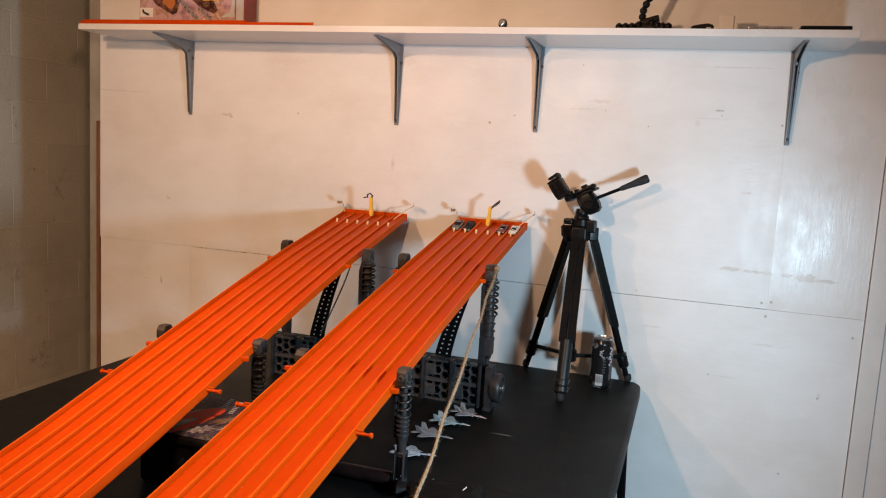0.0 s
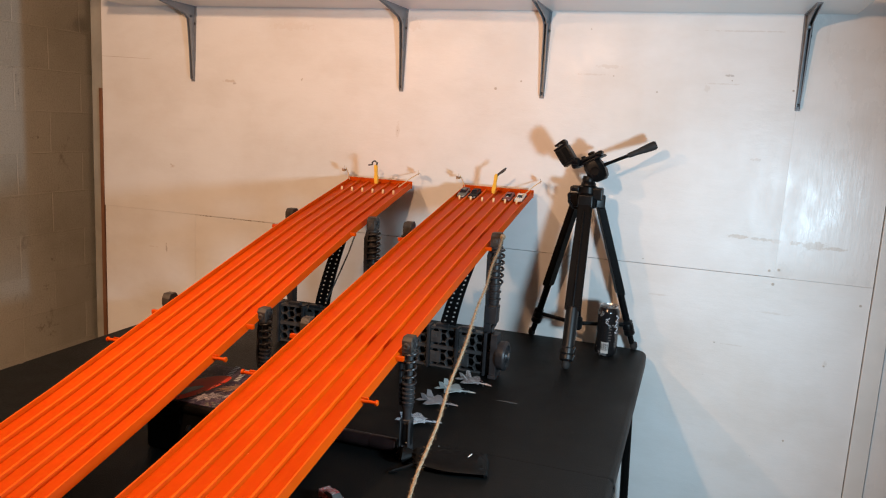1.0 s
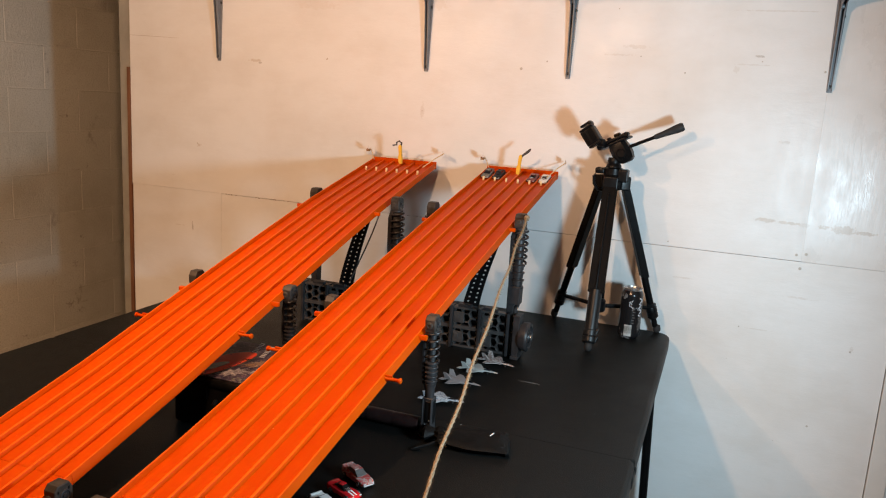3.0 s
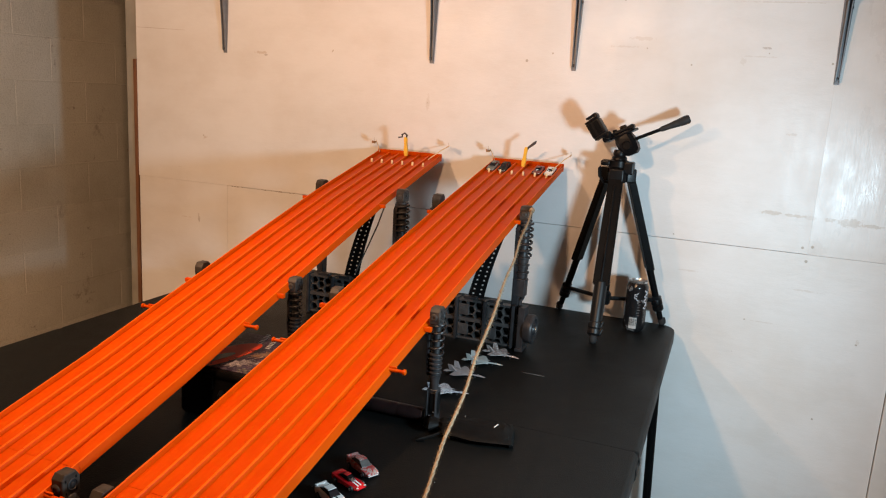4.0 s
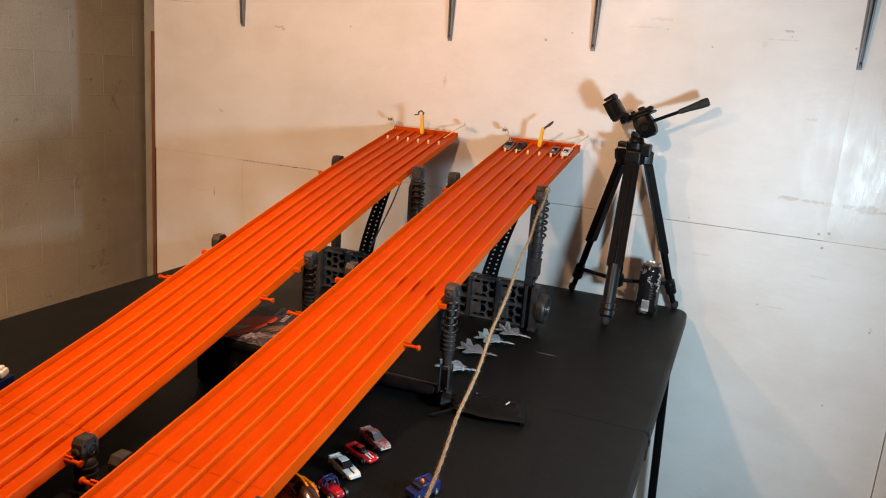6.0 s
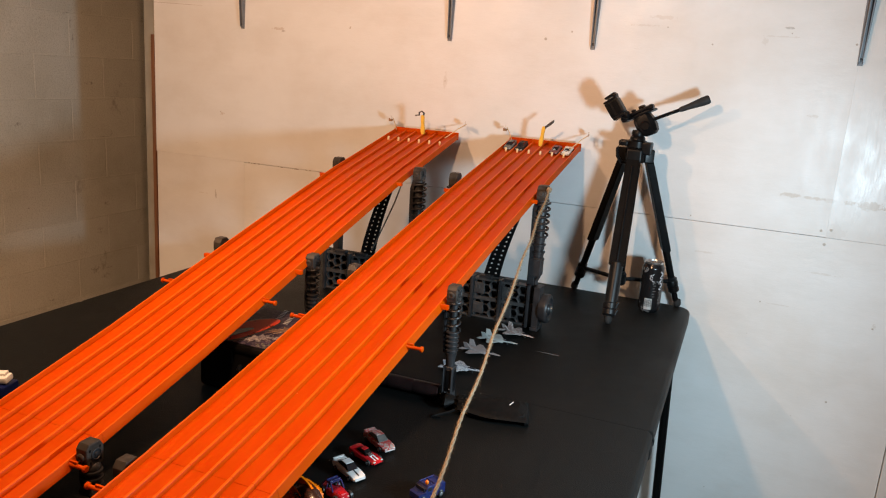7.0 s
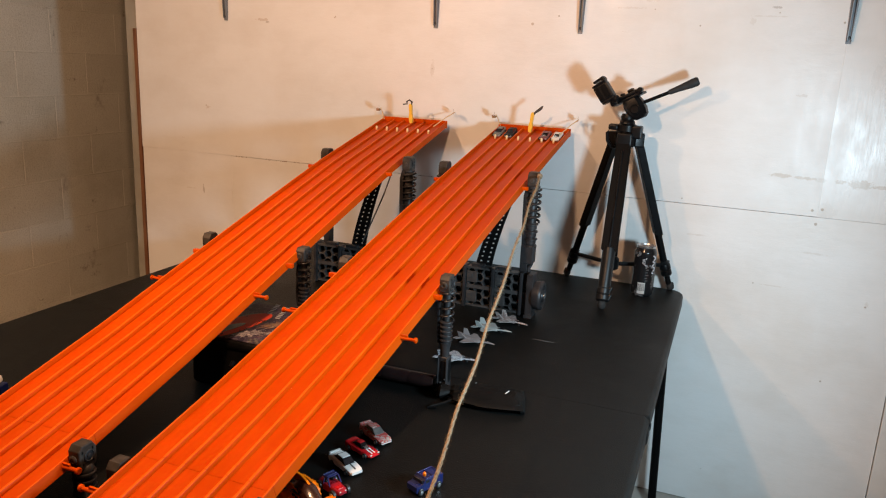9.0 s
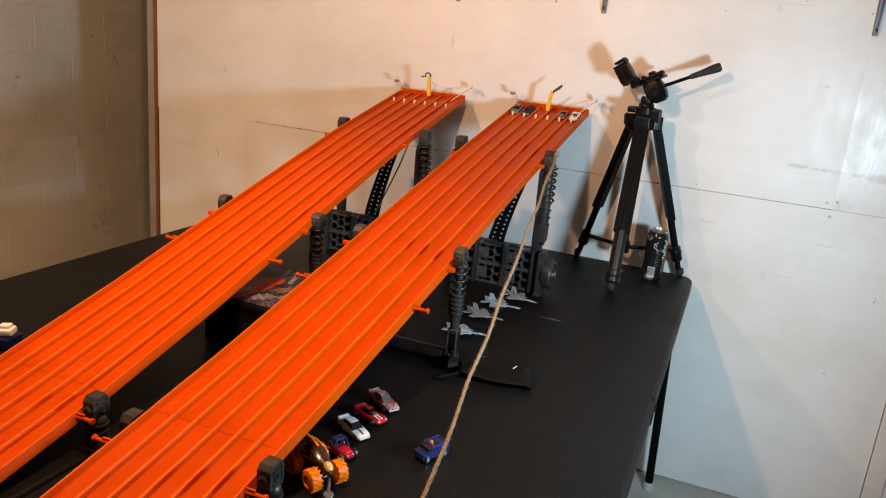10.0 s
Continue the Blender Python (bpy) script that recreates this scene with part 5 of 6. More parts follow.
    return resize(e, (0.85, 0.85, 0.85))


resize(make_car("faded red and grey die-cast stock car", pose(0.3542, -1.0551, TOP, 0, 0, -30), M_GRAPHIC, "coupe", 0.073, M_SMOKE), (0.92, 0.92, 0.92))
resize(make_car("red die-cast car with an exposed engine and stripes", pose(0.3552, -1.0991, TOP, 0, 0, -20), M_RED, "racer", 0.072, M_BLACK, M_LABEL), (0.86, 0.90, 0.90))
resize(make_car("white die-cast coupe with a dark bonnet stripe", pose(0.3545, -1.1463, TOP, 0, 0, -28), M_WHITE, "coupe", 0.074, M_GLASS, M_INK), (0.88, 0.88, 0.88))


def make_buggy(m):
    """Open off-road buggy: red nose and tub, navy cage and roof panel, big black wheels. Nose along x."""
    e = thing("toy_car", "navy and red open die-cast buggy with a roll cage", "toy car", "cars in a row on the table", m)
    bm = bmesh.new()
    loft(bm, [[(x, y * w, z) for y, z in ((-1, a), (1, a), (1, b - 0.002), (0.85, b), (-0.85, b), (-1, b - 0.002))] for x, w, a, b in
              ((-0.026, 0.009, 0.008, 0.016), (-0.020, 0.0125, 0.006, 0.0165), (0.002, 0.0125, 0.006, 0.0150), (0.008, 0.0105, 0.006, 0.0165), (0.022, 0.0095, 0.007, 0.0145), (0.028, 0.0065, 0.008, 0.0115))])
    tub = part("body", bm, M_BUGGY, e)
    bm = bmesh.new()
    box(bm, (0.015, 0, 0.0168), (0.010, 0.011, 0.0022), 0.0008, pose(0, 0, 0, 0, 6, 0), 1)
    part("bonnet_scoop", bm, M_RED, tub)
    for s in (-1, 1):
        bm = bmesh.new()
        tube(bm, [(0.007, s * 0.0110, 0.0150), (0.000, s * 0.0100, 0.0265), (-0.014, s * 0.0100, 0.0270), (-0.022, s * 0.0115, 0.0160)], 0.0012, 7)
        tube(bm, [(-0.008, s * 0.0100, 0.0268), (-0.009, s * 0.0118, 0.0150)], 0.0011, 7)
        part("roll_cage", bm, M_NAVY, e)
        bm = bmesh.new()
        box(bm, (-0.006, s * 0.0055, 0.0180), (0.006, 0.0065, 0.0080), 0.0015, pose(0, 0, 0, 0, -12, 0), 1)
        part("seat", bm, M_BLACK, e)
        bm = bmesh.new()
        lathe(bm, [(0.0016, 0), (0.0022, 0.0006), (0.0016, 0.0016)], 10, aim((0.0255, s * 0.005, 0.0112), (0.03, s * 0.005, 0.0112)))
        part("headlight", bm, M_PALEGREY, tub)
    bm = bmesh.new()
    box(bm, (-0.007, 0, 0.0275), (0.016, 0.0215, 0.0014), 0.0006, None, 1)
    part("roof_panel", bm, M_NAVY, e)
    bm = bmesh.new()
    for x in (-0.011, -0.003):
        tube(bm, [(x, -0.010, 0.0290), (x, 0.010, 0.0290)], 0.0009, 6)
    part("roof_rack", bm, M_BLUE, e)
    for x, r in ((-0.017, 0.0082), (0.018, 0.0074)):
        for s in (-1, 1):
            bm = bmesh.new()
            lathe(bm, [(r * 0.7, 0), (r, 0.001), (r, 0.0052), (r * 0.72, 0.0062)], 16, aim((x, s * 0.0108, r), (x, s, r)))
            wh = part("wheel", bm, M_TYRE, e)
            bm = bmesh.new()
            lathe(bm, [(r * 0.55, 0), (r * 0.5, 0.0007), (r * 0.2, 0.0012)], 12, aim((x, s * 0.0168, r), (x, s, r)))
            part("hubcap", bm, M_STEEL, wh, "bright hubcap")
    return resize(e, (0.80, 0.80, 0.80))


make_buggy(pose(0.3671, -1.2035, TOP, 0, 0, -24))
bm = bmesh.new()
jeep = thing("toy_truck", "blue die-cast truck with an orange roof beacon", "toy car", m=pose(0.4702, -1.1464, TOP, 0, 0, 244))
loft(bm, [[(x, y * w, z) for y, z in ((-1, a), (1, a), (1, b - 0.001), (0.92, b), (-0.92, b), (-1, b - 0.001))] for x, w, a, b in
          ((-0.033, 0.0135, 0.007, 0.0235), (-0.030, 0.015, 0.006, 0.0255), (-0.004, 0.015, 0.006, 0.0262), (0.012, 0.0145, 0.006, 0.0262), (0.019, 0.0145, 0.006, 0.0190), (0.031, 0.0140, 0.006, 0.0175), (0.033, 0.013, 0.007, 0.0165))])
part("body", bm, M_BLUE, jeep)
for x0, x1, z in ((-0.027, 0.010, 0.0270),):
    bm = bmesh.new()
    for s in (-1, 1):
        tube(bm, [(x0, s * 0.013, z), (x1, s * 0.013, z)], 0.0010, 6)
    for x in (x0, (x0 + x1) / 2, x1):
        tube(bm, [(x, -0.013, z), (x, 0.013, z)], 0.0008, 6)
    part("rack", bm, M_NAVY, jeep)
bm = bmesh.new()
box(bm, (0.0175, 0, 0.0215), (0.004, 0.024, 0.007), 0.0008, pose(0, 0, 0))
part("windscreen", bm, M_GLASS, jeep)
for s in (-1, 1):
    bm = bmesh.new()
    box(bm, (0.006, s * 0.0142, 0.0215), (0.012, 0.0012, 0.006), 0.0004, seg=1)
    part("side_window", bm, M_GLASS, jeep)
bm = bmesh.new()
lathe(bm, [(0.0024, 0.027), (0.0034, 0.029), (0.0034, 0.032), (0.0014, 0.0345)], 12, pose(0.006, 0.004, 0))
part("beacon", bm, M_AMBER, jeep, "orange beacon")
for x in (-0.021, 0.023):
    for s in (-1, 1):
        bm = bmesh.new()
        lathe(bm, [(0.005, 0), (0.0066, 0.001), (0.0066, 0.005), (0.0052, 0.006)], 14, aim((x, s * 0.011, 0.0066), (x, s, 0.0066)))
        wh = part("wheel", bm, M_TYRE, jeep)
        bm = bmesh.new()
        lathe(bm, [(0.0035, 0), (0.0035, 0.0007), (0.0015, 0.0012)], 10, aim((x, s * 0.0168, 0.0066), (x, s, 0.0066)))
        part("hubcap", bm, M_STEEL, wh)

resize(jeep, (0.68, 0.70, 0.76))

# cars waiting at the gate of the right-hand track
fall = math.degrees(math.atan2(rail(-0.04) - rail(-0.12), 0.08))
for k, label, paint, style, glass in ((0, "grey die-cast car waiting at the track gate", M_GREYCAR, "coupe", M_GLASS), (1, "black die-cast car waiting at the track gate", M_BLACK, "coupe", M_GLASS),
                                      (4, "maroon and black die-cast car waiting at the track gate", M_DKRED, "racer", M_BLACK), (5, "white die-cast racing car waiting at the track gate", M_BRIGHTWHITE, "racer", M_GLASS)):
    y = -0.086
    x = along(False, y, PITCH * (k + 0.5 - LANES / 2))
    waiting = make_car(label, pose(x, y, rail(y) - LIP + 0.0004) @ pose(0, 0, 0, fall, 0, 0) @ pose(0, 0, 0, 0, 0, -90), paint, style, 0.066, glass, None, None, "cars at the track gate")
    resize(waiting, (0.95, 0.92, 0.80))


# ---- monster truck with amber tyres ----
M_FACE = plain("pale_gold_plastic", (0.55, 0.36, 0.12), 0.3, vary=0.2, scale=90)
mt = thing("monster_truck", "toy monster truck with tan shell and amber tyres", "toy car", m=pose(0.3655, -1.2625, TOP, 0, 0, -28))
for x in (-0.028, 0.030):
    for s in (-1, 1):
        bm = bmesh.new()
        lathe(bm, [(0.010, 0), (0.0165, 0.0015), (0.0175, 0.004), (0.0175, 0.015), (0.0165, 0.0175), (0.010, 0.019), (0.009, 0.014)], 20, aim((x, s * 0.014, 0.0190), (x, s, 0.0190)))
        wh = part("wheel", bm, M_AMBER, mt, "amber ribbed tyre")
        bm = bmesh.new()
        for i in range(14):
            a = 2 * math.pi * i / 14
            for t, yy in ((0.45, 0.0185), (-0.45, 0.0270)):
                q = Matrix.Translation((x, s * yy, 0.0190)) @ Matrix.Rotation(a, 4, "Y") @ Matrix.Translation((0, 0, 0.0176)) @ Matrix.Rotation(t, 4, "Z")
                box(bm, (0, 0, 0), (0.0030, 0.0095, 0.0018), 0, q)
        part("tread", bm, M_AMBER, wh)
        bm = bmesh.new()
        lathe(bm, [(0.009, 0), (0.008, 0.003), (0.003, 0.005)], 12, aim((x, s * 0.027, 0.0190), (x, s, 0.0190)))
        part("rim", bm, M_AMBER, wh)
    bm = bmesh.new()
    rod(bm, (x, -0.018, 0.0190), (x, 0.018, 0.0190), 0.0035, n=10)
    part("axle", bm, M_STEEL, mt)
bm = bmesh.new()
loft(bm, [[(x, w * math.cos(2 * math.pi * i / 10), z + h * math.sin(2 * math.pi * i / 10)) for i in range(10)] for x, w, z, h in
          ((-0.042, 0.006, 0.036, 0.005), (-0.034, 0.014, 0.038, 0.010), (-0.015, 0.0165, 0.042, 0.014), (0.006, 0.015, 0.042, 0.015), (0.022, 0.013, 0.038, 0.010), (0.036, 0.010, 0.034, 0.008), (0.046, 0.005, 0.031, 0.005))])
shell = part("shell", bm, M_SHELL, mt, "glossy dark brown shell")
# flame-like crest along the spine and down each flank
for y, z0, n, size in ((0.0, 0.0555, 8, 0.0085), (-0.0150, 0.0440, 6, 0.0075), (0.0150, 0.0440, 6, 0.0075)):
    bm = bmesh.new()
    for i in range(n):
        x = -0.036 + 0.0062 * i
        drop = 0.00030 * (i - 3) ** 2
        prism(bm, [(-0.005, z0 - 0.007 - drop), (0.005, z0 - 0.006 - drop), (0.001, z0 + size * 0.35 - drop), (-0.006, z0 + size * 0.75 - drop)], 0.0034, pose(x, y, 0))
    part("crest", bm, M_AMBER, mt, "amber flame crest")
bm = bmesh.new()
lathe(bm, [(0.0045, -0.008), (0.0072, -0.004), (0.0078, 0.001), (0.0060, 0.007), (0.0030, 0.010)], 12, aim((0.036, 0, 0.037), (0.05, 0, 0.029)))
part("muzzle", bm, M_FACE, mt, "pale gold muzzle")
bm = bmesh.new()
lathe(bm, [(0.0058, -0.004), (0.0064, 0.0), (0.0030, 0.003)], 12, aim((0.046, 0, 0.0285), (0.053, 0, 0.0235)))
part("jaw", bm, M_SHELL, mt)
bm = bmesh.new()
box(bm, (0, 0, 0.024), (0.070, 0.016, 0.006), 0.002)
part("chassis", bm, M_LEGGREY, mt)
bm = bmesh.new()
tube(bm, [(0.040, 0, 0.022), (0.048, -0.004, 0.016), (0.056, -0.010, 0.007)], 0.0026, 8)
ram = part("ram", bm, M_SMOKE, mt, "grey front ram")
bm = bmesh.new()
lathe(bm, [(0.0070, 0), (0.0082, 0.0012), (0.0082, 0.0036), (0.0066, 0.0048)], 16, pose(0.059, -0.012, 0.0032, 0, 14, 0))
part("ram_pad", bm, M_SMOKE, ram, "round grey pad")

resize(mt, (0.77, 0.77, 0.77))

# ---- black case under the tracks ----
case = thing("toy_case", "black plastic case with a printed picture lid", "case", m=pose(0.112, -0.925, TOP))
bm = bmesh.new()
box(bm, (0, 0, 0.038), (0.230, 0.185, 0.076), 0.008)
part("body", bm, M_BLACK, case)
bm = bmesh.new()
box(bm, (0, 0, 0.079), (0.236, 0.190, 0.014), 0.005)
lid = part("lid", bm, M_BLACK, case)
bm = bmesh.new()
box(bm, (0, 0, 0.0868), (0.218, 0.172, 0.0016), 0.0004, seg=1)
part("picture", bm, M_CASEART, lid, "printed picture in navy, grey and tan")


def print_shape(name, outline, layer, ink, label):
    bm = bmesh.new()
    z = 0.0878 + 0.0004 * layer
    f = [bm.verts.new((x, y, z)) for x, y in outline]
    g = [bm.verts.new((x, y, z + 0.0003)) for x, y in outline]
    n = len(outline)
    bm.faces.new(f[::-1])
    bm.faces.new(g)
    for i in range(n):
        bm.faces.new((f[i], f[(i + 1) % n], g[(i + 1) % n], g[i]))
    part(name, bm, ink, lid, label)


def leaf(cx, cy, a, b, turn, bend, jag=0.0):
    """A bowed leaf outline, its edge jagged."""
    out = []
    for i in range(28):
        t = 2 * math.pi * i / 28
        k = 1 + jag * math.sin(i * 2.4 + a * 900)
        x, y = k * a * math.cos(t), k * b * math.sin(t) + bend * math.cos(t) ** 2
        out.append((cx + x * math.cos(turn) - y * math.sin(turn), cy + x * math.sin(turn) + y * math.cos(turn)))
    return out


print_shape("print_shape", leaf(-0.068, -0.022, 0.070, 0.031, 1.42, -0.008), 0, M_INK, "black printed outline")
print_shape("red_patch", leaf(-0.068, -0.022, 0.066, 0.027, 1.42, -0.008), 1, M_REDART, "red printed flame shape")
print_shape("print_shape", leaf(-0.072, -0.050, 0.034, 0.010, 1.30, -0.003), 2, M_INK, "black printed curl")
print_shape("print_shape", leaf(-0.026, -0.054, 0.024, 0.013, 0.9, 0.003, 0.45), 0, M_SILVERART, "silver printed vehicle")
print_shape("print_shape", leaf(-0.006, 0.004, 0.032, 0.013, 0.9, 0.003, 0.45), 0, M_TANART, "tan printed vehicle")
print_shape("print_shape", leaf(0.012, -0.030, 0.022, 0.009, 0.8, 0.001, 0.45), 1, M_SILVERART, "silver printed vehicle")
for i in range(9):
    for j in range(3):
        if (i + j) % 2:
            bm = bmesh.new()
            box(bm, (-0.010 + 0.006 * i, -0.083 + 0.006 * j, 0.0879), (0.006, 0.006, 0.0004))
            part("print_square", bm, M_SMOKE, lid)
for j, (x0, n, w) in enumerate(((-0.050, 9, 0.0030), (-0.040, 8, 0.0036))):
    for i in range(n):
        bm = bmesh.new()
        box(bm, (x0 - 0.002 * i + 0.012 * j, 0.030 + 0.0075 * i, 0.0880), (0.0085, w, 0.0004))
        part("print_bar", bm, M_PALEGREY, lid, "pale printed bar")
for s in (-0.06, 0.06):
    bm = bmesh.new()
    box(bm, (s, -0.0955, 0.066), (0.030, 0.005, 0.024), 0.0015)
    part("latch", bm, M_BLACK, case)
bm = bmesh.new()
tube(bm, [(-0.03, -0.094, 0.052), (-0.028, -0.104, 0.048), (0.0, -0.108, 0.046), (0.028, -0.104, 0.048), (0.03, -0.094, 0.052)], 0.004, 8)
part("carry_handle", bm, M_BLACK, case)

# ---- drawstring pouch ----
pouch = thing("drawstring_pouch", "flat black nylon drawstring pouch with white print", "pouch", m=pose(0.470, -0.874, TOP, 0, 0, 14))
bm = bmesh.new()
rows = []
for i in range(9):
    u = i / 8
    x = -0.058 + 0.112 * u
    w = 0.020 + 0.018 * min(1, u * 2.2)
    ring = []
    for j in range(12):
        a = 2 * math.pi * j / 12
        k = 0.0110 if 0 < i < 8 else 0.0060
        ring.append((x + 0.002 * math.sin(5 * a), w * math.cos(a), 0.0112 + k * math.sin(a) * (0.85 + 0.25 * math.sin(3.3 * u * 6 + j))))
    rows.append([(a, b, max(c, 0.0004)) for a, b, c in ring])
loft(bm, rows)
part("bag", bm, M_FABRIC, pouch)
bm = bmesh.new()
box(bm, (0, 0, 0), (0.0014, 0.0135, 0.0006), 0, pose(0.028, 0.002, 0.0228, 0, 0, -24))
part("print_mark", bm, M_LABEL, pouch, "small white printed mark")
bm = bmesh.new()
loft(bm, [[(0.050 + o + x, y * k, z) for x, y in ((-0.0030, -0.034), (0.0030, -0.032), (0.0034, 0.030), (-0.0026, 0.033))] for o, k, z in ((0.005, 0.80, 0.0006), (0.004, 0.92, 0.006), (0.000, 0.94, 0.012), (-0.004, 0.86, 0.017))])
part("folded_end", bm, M_FABRIC, pouch)
bm = bmesh.new()
loft(bm, [[(x + 0.0016 * math.sin(3 * k + i), 0.010 + w * math.cos(2 * math.pi * k / 14) * (1 + 0.16 * (k % 2)), 0.0115 + z * math.sin(2 * math.pi * k / 14) * (1 + 0.16 * (k % 2))) for k in range(14)]
          for i, (x, w, z) in enumerate(((-0.050, 0.020, 0.0090), (-0.058, 0.016, 0.0095), (-0.064, 0.0085, 0.0060), (-0.070, 0.0125, 0.0085), (-0.080, 0.0190, 0.0095), (-0.083, 0.0120, 0.0060)))])
part("gathered_neck", bm, M_FABRIC, pouch, "black gathered neck")
for s in (-1, 1):
    bm = bmesh.new()
    tube(bm, [(-0.054, s * 0.010, 0.010), (-0.070, s * 0.022, 0.006), (-0.086, s * 0.018 - 0.012, 0.003), (-0.094, s * 0.030 - 0.01, 0.003), (-0.082, s * 0.034 - 0.004, 0.004)], 0.0022, 7)
    part("drawcord", bm, M_FABRIC, pouch)

# ---- twine from the rear strut towards the camera, dark cord at the other track ----
bm = bmesh.new()
A, B = Vector((0.416, -0.420, 0.900)), Vector((0.577, -1.50, 0.703))
B2 = A.lerp(B, 1.30)
pts = []
N = 260
for i in range(N + 1):
    f = i / N
    p = A.lerp(B2, f)
    p.z -= 0.006 * math.sin(math.pi * min(1, f / 1.0))
    p += Vector((0.0012 * math.sin(f * 41), 0, 0.0010 * math.sin(f * 57 + 1)))
    pts.append(p)
twine = thing("twine", "taut fuzzy jute twine tied to a track strut", "string")
for ph in (0.0, 2.09, 4.19):
    bm = bmesh.new()
    strand = []
    for i, p in enumerate(pts):
        a = i * 0.9 + ph
        strand.append(p + Vector((0.0008 * math.cos(a), 0.0, 0.0008 * math.sin(a))))
    tube(bm, strand, 0.0013, 6, [0.0013 + 0.0006 * noise.noise((i * 0.23, ph, 0)) for i in range(len(strand))])
    part("strand", bm, M_TWINE, twine)
bm = bmesh.new()
for i in range(9000):
    p = pts[random.randrange(0, N)] + Vector((random.uniform(-1, 1), random.uniform(-1, 1), random.uniform(-1, 1))) * 0.0021
    d = Vector((random.gauss(0, 1), random.gauss(0, 1), random.gauss(0, 1))).normalized() * random.choice((0.0018, 0.0025, 0.0032, 0.0048))
    q = p + d * 0.5 + Vector((random.gauss(0, 1), random.gauss(0, 1), random.gauss(0, 1))) * 0.0007
    w = Vector((0.00010, 0.00004, 0.00013))
    vs = [bm.verts.new(v) for v in (p, q, p + d, p + d + w * 0.6, q + w, p + w)]
    bm.faces.new((vs[0], vs[1], vs[4], vs[5]))
    bm.faces.new((vs[1], vs[2], vs[3], vs[4]))
fz = obj("fuzz", bm, M_TWINE, twine)
fz["kind"] = "stuff"
bm = bmesh.new()
lathe(bm, [(0.003, -0.005), (0.006, -0.002), (0.006, 0.003), (0.003, 0.006)], 12, aim(A, B))
part("knot", bm, M_TWINE, twine)
cord = thing("cord", "thin dark slack cord hanging from a side peg", "string")
bm = bmesh.new()
cx = along(True, -0.4, WIDTH / 2 + 0.012)
tube(bm, [(cx, -0.425, rail(-0.425, True) - 0.010), (cx - 0.016, -0.422, 0.826), (cx - 0.040, -0.416, 0.775), (cx - 0.060, -0.410, 0.735), (cx - 0.078, -0.402, TOP + 0.112)], 0.0017, 7)
part("strand", bm, M_CORD, cord)

# ---- small toy on the far side of the tracks ----
bits = thing("toy_launcher", "small white and blue plastic toy on the table", "toy", m=pose(-0.258, -1.205, TOP, 0, 0, 14))
bm = bmesh.new()
box(bm, (0, 0, 0.010), (0.085, 0.036, 0.020), 0.004)
part("base", bm, M_BLUE, bits, "blue plastic base")
bm = bmesh.new()
box(bm, (0.004, 0, 0.0255), (0.078, 0.020, 0.011), 0.003, pose(0, 0, 0, 8, -5, 4))
box(bm, (0.030, 0.002, 0.033), (0.018, 0.012, 0.006), 0.002, pose(0, 0, 0, 8, -5, 4))
part("barrel", bm, M_LABEL, bits, "white plastic barrel")
bm = bmesh.new()
rod(bm, (-0.022, 0.012, 0.018), (-0.020, 0.014, 0.052), 0.005, 0.004, 10)
part("post", bm, M_LABEL, bits)

# ---- specks of lint on the tables ----
bm = bmesh.new()
for i in range(12):
    x, y = random.uniform(0.30, 0.69), random.uniform(-1.45, -0.25)
    r = random.choice((0.0005, 0.0006, 0.0008))
    tube(bm, [(x, y, TOP + r), (x + random.uniform(-2, 2) * r, y + random.uniform(-3, 3) * r, TOP + r * 1.3)], r * 0.6, 5)
tagged(obj("lint", bm, M_PALEGREY), "tiny pale specks of lint on the black tables", "lint", kind="stuff")

# ---- things on the shelf ----
ST = 1.4408


def on_shelf(x):
    return ST - (x - 0.09) * math.tan(radians(0.28))


strips = thing("track_strip", "flat orange plastic track strips lying on the shelf", "toy track", m=pose(-0.555, -0.150, on_shelf(-0.555) + 0.0005, 0, 0.28, 0))
bm = bmesh.new()
box(bm, (0, 0, 0.003), (0.755, 0.040, 0.006), 0.0015)
for s in (-1, 1):
    box(bm, (0, s * 0.0185, 0.006), (0.755, 0.0035, 0.011), 0.001)
part("strip", bm, M_ORANGE, strips)
bm = bmesh.new()
box(bm, (-0.10, 0.004, 0.014), (0.54, 0.038, 0.006), 0.0015)
part("strip", bm, M_ORANGE, strips)

tb = thing("toy_box", "printed cardboard toy box in orange and mauve", "box", m=pose(-0.620, -0.050, on_shelf(-0.62), 0, 0.28, 2))
bm = bmesh.new()
box(bm, (0, 0, 0.12), (0.350, 0.060, 0.24), 0.0015)
bx = part("carton", bm, M_BOXRED, tb)
bm = bmesh.new()
box(bm, (-0.0150, -0.0310, 0.122), (0.318, 0.0012, 0.232), 0.0003, seg=1)
part("front_print", bm, M_BOXART, bx, "printed picture in mauve and orange")
bm = bmesh.new()
box(bm, (0.1580, -0.0310, 0.122), (0.024, 0.0012, 0.234), 0.0003, seg=1)
part("edge_strip", bm, M_PALEGREY, bx, "silver grey printed edge strip")
bm = bmesh.new()
box(bm, (-0.150, -0.0322, 0.052), (0.044, 0.0012, 0.026), 0.0002, seg=1)
inset = part("inset", bm, M_LABEL, bx, "small pale inset picture")
bm = bmesh.new()
prism(bm, [(-0.166, 0.058), (-0.160, 0.061), (-0.156, 0.053), (-0.143, 0.049), (-0.138, 0.043), (-0.147, 0.043), (-0.162, 0.050)], 0.0008, Matrix.Translation((0, -0.0330, 0)))
part("silhouette", bm, M_INK, inset)


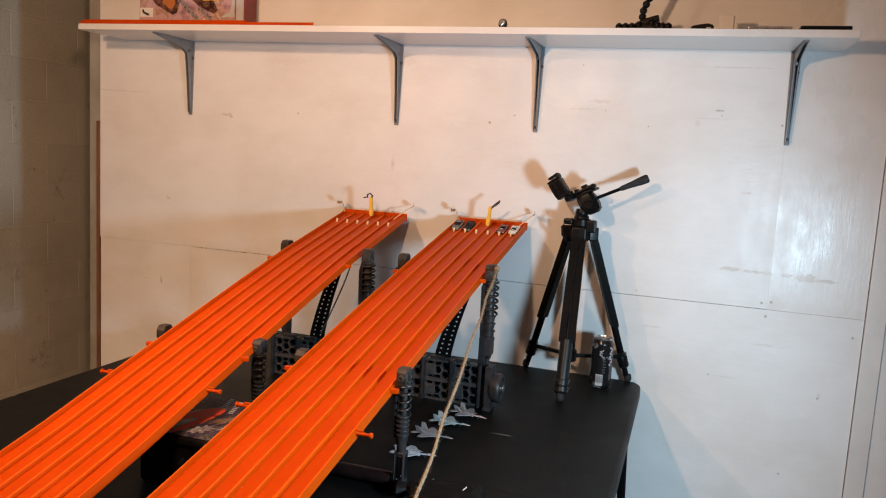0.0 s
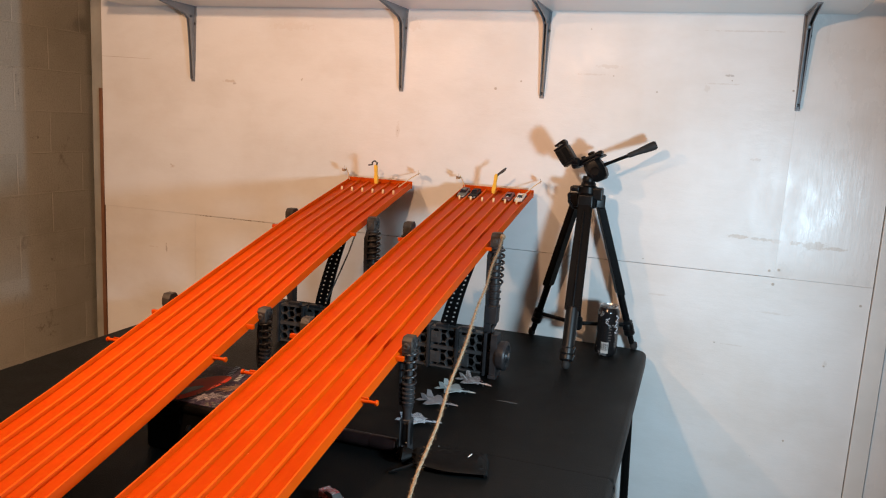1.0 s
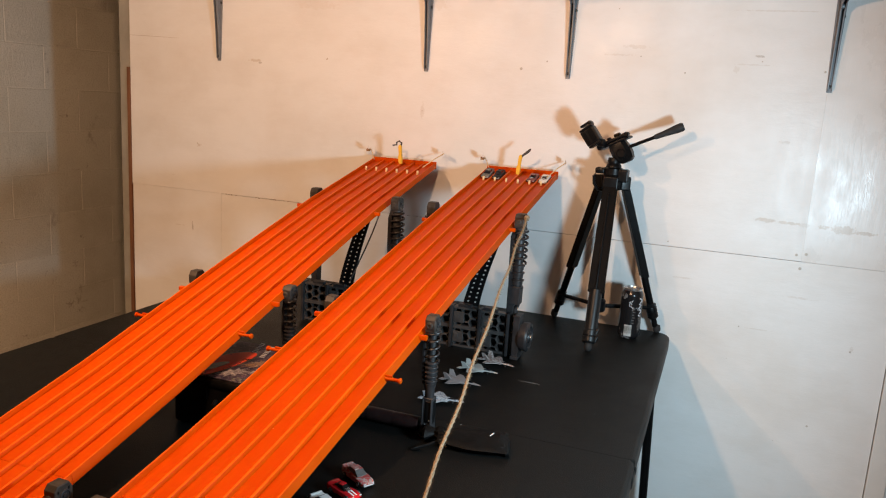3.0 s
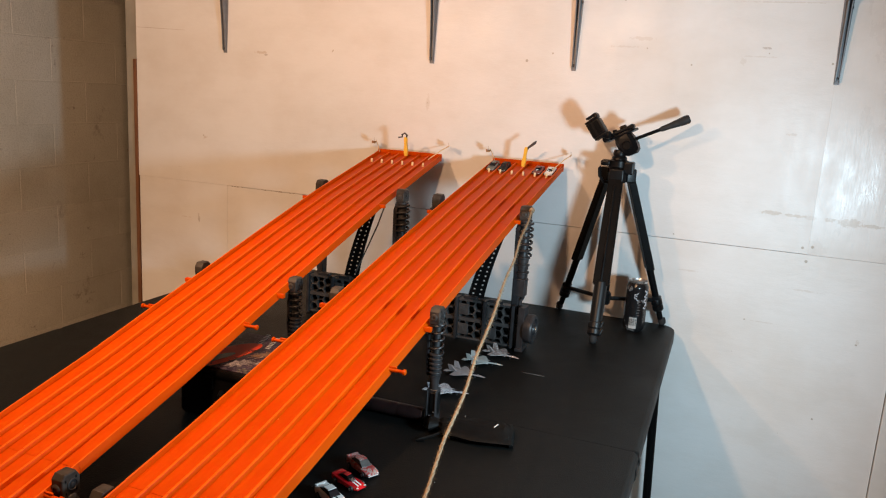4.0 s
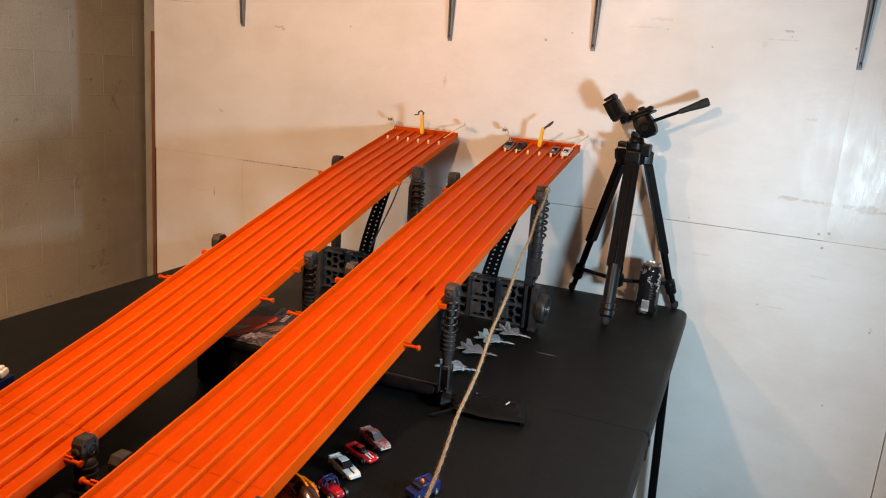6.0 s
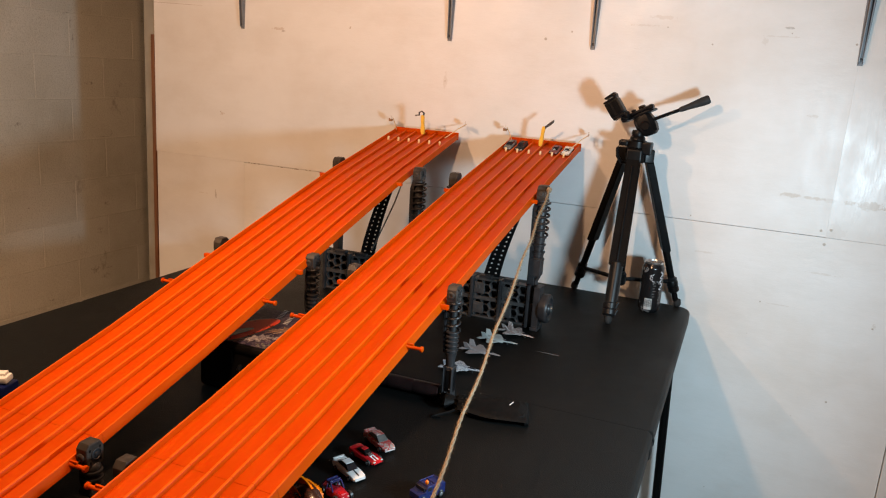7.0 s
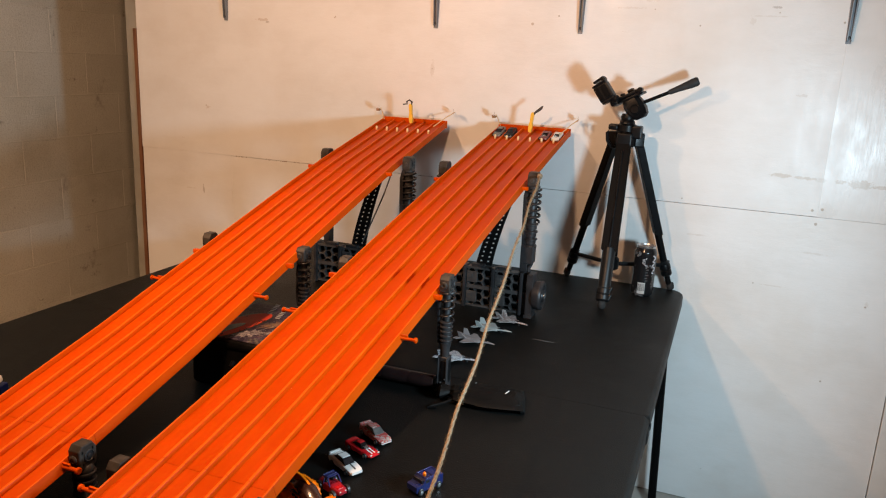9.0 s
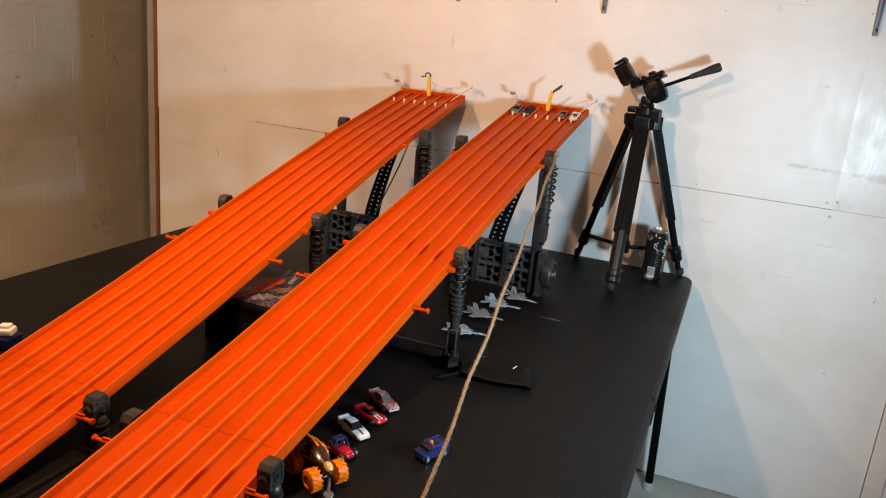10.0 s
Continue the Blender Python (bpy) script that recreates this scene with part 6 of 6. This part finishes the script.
def box_print(name, outline, layer, ink, label):
    bm = bmesh.new()
    prism(bm, outline, 0.0008, Matrix.Translation((0, -0.0322 - 0.0005 * layer, 0)))
    part(name, bm, ink, bx, label)


# a tracked vehicle driving down to the right, its load, two track chains; the pale glint is a painted reflection
box_print("printed_vehicle", [(-0.150, 0.112), (-0.118, 0.074), (-0.062, 0.046), (-0.046, 0.052), (-0.040, 0.080), (-0.052, 0.120), (-0.110, 0.150)], 0, M_VEHICLE, "dark brown printed vehicle")
box_print("printed_load", [(-0.096, 0.080), (-0.088, 0.108), (-0.058, 0.112), (-0.052, 0.078), (-0.066, 0.060)], 1, M_RUSTINK, "rust orange printed load")
chain = [(-0.052 + 0.0078 * i, 0.106 - 0.0068 * i + (0.004 if i % 2 else 0.0)) for i in range(11)]
box_print("printed_chain", chain + [(x - 0.004, z - 0.014) for x, z in chain[::-1]], 0, M_TRACKINK, "grey printed track chain")
box_print("printed_vehicle", [(-0.030, 0.112), (0.030, 0.068), (0.075, 0.050), (0.088, 0.060), (0.070, 0.092), (0.010, 0.125)], 1, M_VEHICLE, "dark brown printed vehicle")
chain = [(0.026 + 0.0062 * i, 0.070 - 0.0044 * i + (0.003 if i % 2 else 0.0)) for i in range(8)]
box_print("printed_chain", chain + [(x - 0.003, z - 0.011) for x, z in chain[::-1]], 2, M_TRACKINK, "grey printed track chain")
box_print("painted_glint", [(0.096, 0.040), (0.140, 0.042), (0.142, 0.088), (0.134, 0.088), (0.128, 0.056)], 0, M_PALEGREY, "pale shape standing in for a reflection")
for x, w in ((0.052, 0.024), (0.078, 0.020)):
    bm = bmesh.new()
    box(bm, (x, -0.0338, 0.0895), (w, 0.0008, 0.008), 0.0003, seg=1)
    part("print_bar", bm, M_YELLOW, bx, "yellow printed bar")

nut = thing("ball_mount", "small dark metal ball mount", "camera mount", m=pose(0.330, -0.175, on_shelf(0.33)))
bm = bmesh.new()
lathe(bm, [(0.006, 0), (0.009, 0.003), (0.011, 0.010), (0.009, 0.018), (0.005, 0.022)], 16)
part("ball", bm, M_LEGGREY, nut)
bm = bmesh.new()
lathe(bm, [(0.0075, -0.002), (0.0075, 0.003), (0.004, 0.004)], 14, aim((0.0, -0.009, 0.012), (-0.3, -1, 0.2)))
part("socket", bm, M_STEEL, nut)

pod = thing("flexible_tripod", "black bendy ball-jointed tripod on the shelf", "tripod", m=pose(0.660, -0.135, on_shelf(0.66)))
arms = {"leg": [[(-0.060, -0.024, 0.009), (-0.046, -0.026, 0.009), (-0.032, -0.022, 0.010), (-0.018, -0.012, 0.015)], [(0.048, -0.030, 0.009), (0.036, -0.026, 0.010), (0.024, -0.018, 0.014), (0.011, -0.010, 0.020)], [(-0.030, 0.030, 0.009), (-0.022, 0.020, 0.011), (-0.012, 0.010, 0.016)]],
        "arm": [[(-0.010, 0.0, 0.022), (-0.012, 0.002, 0.036), (-0.011, 0.003, 0.050), (-0.006, 0.003, 0.064), (0.0, 0.002, 0.077), (0.004, 0.0, 0.090), (0.008, 0.0, 0.103)]]}
for kind, lines in arms.items():
    for ln in lines:
        bm = bmesh.new()
        for p in ln:
            lathe(bm, [(0.003, -0.0085), (0.0076, -0.0045), (0.0086, 0.0), (0.0076, 0.0045), (0.003, 0.0085)], 12, pose(*p))
        part(kind, bm, M_BLACK, pod)
bm = bmesh.new()
box(bm, (0.012, 0, 0.024), (0.044, 0.026, 0.014), 0.003, pose(0, 0, 0, 0, -16, 0))
box(bm, (0.0, 0, 0.012), (0.060, 0.030, 0.016), 0.004)
part("base_block", bm, M_BLACK, pod)

adapter = thing("power_adapter", "small glossy black power adapter", "adapter", m=pose(0.780, -0.12, on_shelf(0.78)))
bm = bmesh.new()
loft(bm, [[(x, y, z) for y, z in ((-0.02, 0.0), (0.02, 0.0), (0.02, h), (-0.02, h))] for x, h in ((-0.026, 0.010), (-0.020, 0.017), (0.012, 0.022), (0.025, 0.018))])
bmesh.ops.bevel(bm, geom=bm.edges[:], offset=0.002, segments=2, affect="EDGES")
part("case", bm, M_BLACK, adapter)
bm = bmesh.new()
box(bm, (0.014, -0.0203, 0.010), (0.010, 0.001, 0.006), 0.0002)
part("sticker", bm, M_PALEGREY, adapter)

charger = thing("charger_block", "pale grey plastic charger block standing upright", "charger", m=pose(0.832, -0.11, on_shelf(0.832)))
bm = bmesh.new()
box(bm, (0, 0, 0.0215), (0.032, 0.028, 0.043), 0.004, seg=3)
part("case", bm, M_LABEL, charger)
bm = bmesh.new()
box(bm, (0.012, -0.0142, 0.006), (0.007, 0.001, 0.004), 0.0003)
part("port", bm, M_BLACK, charger)

tray = thing("metal_tray", "flat pale metal plate lying on the shelf", "plate", m=pose(0.918, -0.166, on_shelf(0.92), 0, 0.28, 0))
bm = bmesh.new()
box(bm, (0, 0, 0.004), (0.086, 0.05, 0.008), 0.0015)
part("plate", bm, M_STEEL, tray)
pad = thing("black_remote", "thin black plastic remote lying flat", "remote", m=pose(1.026, -0.172, on_shelf(1.03), 0, 0.28, 0))
bm = bmesh.new()
box(bm, (0, 0, 0.0045), (0.098, 0.040, 0.009), 0.002)
part("case", bm, M_BLACK, pad)

# ---- from plan units to metres ----
for me in bpy.data.meshes:
    me.transform(Matrix.Scale(PLAN, 4))
for ob in scene.objects:
    if ob.type in ("MESH", "EMPTY"):
        ob.location *= PLAN
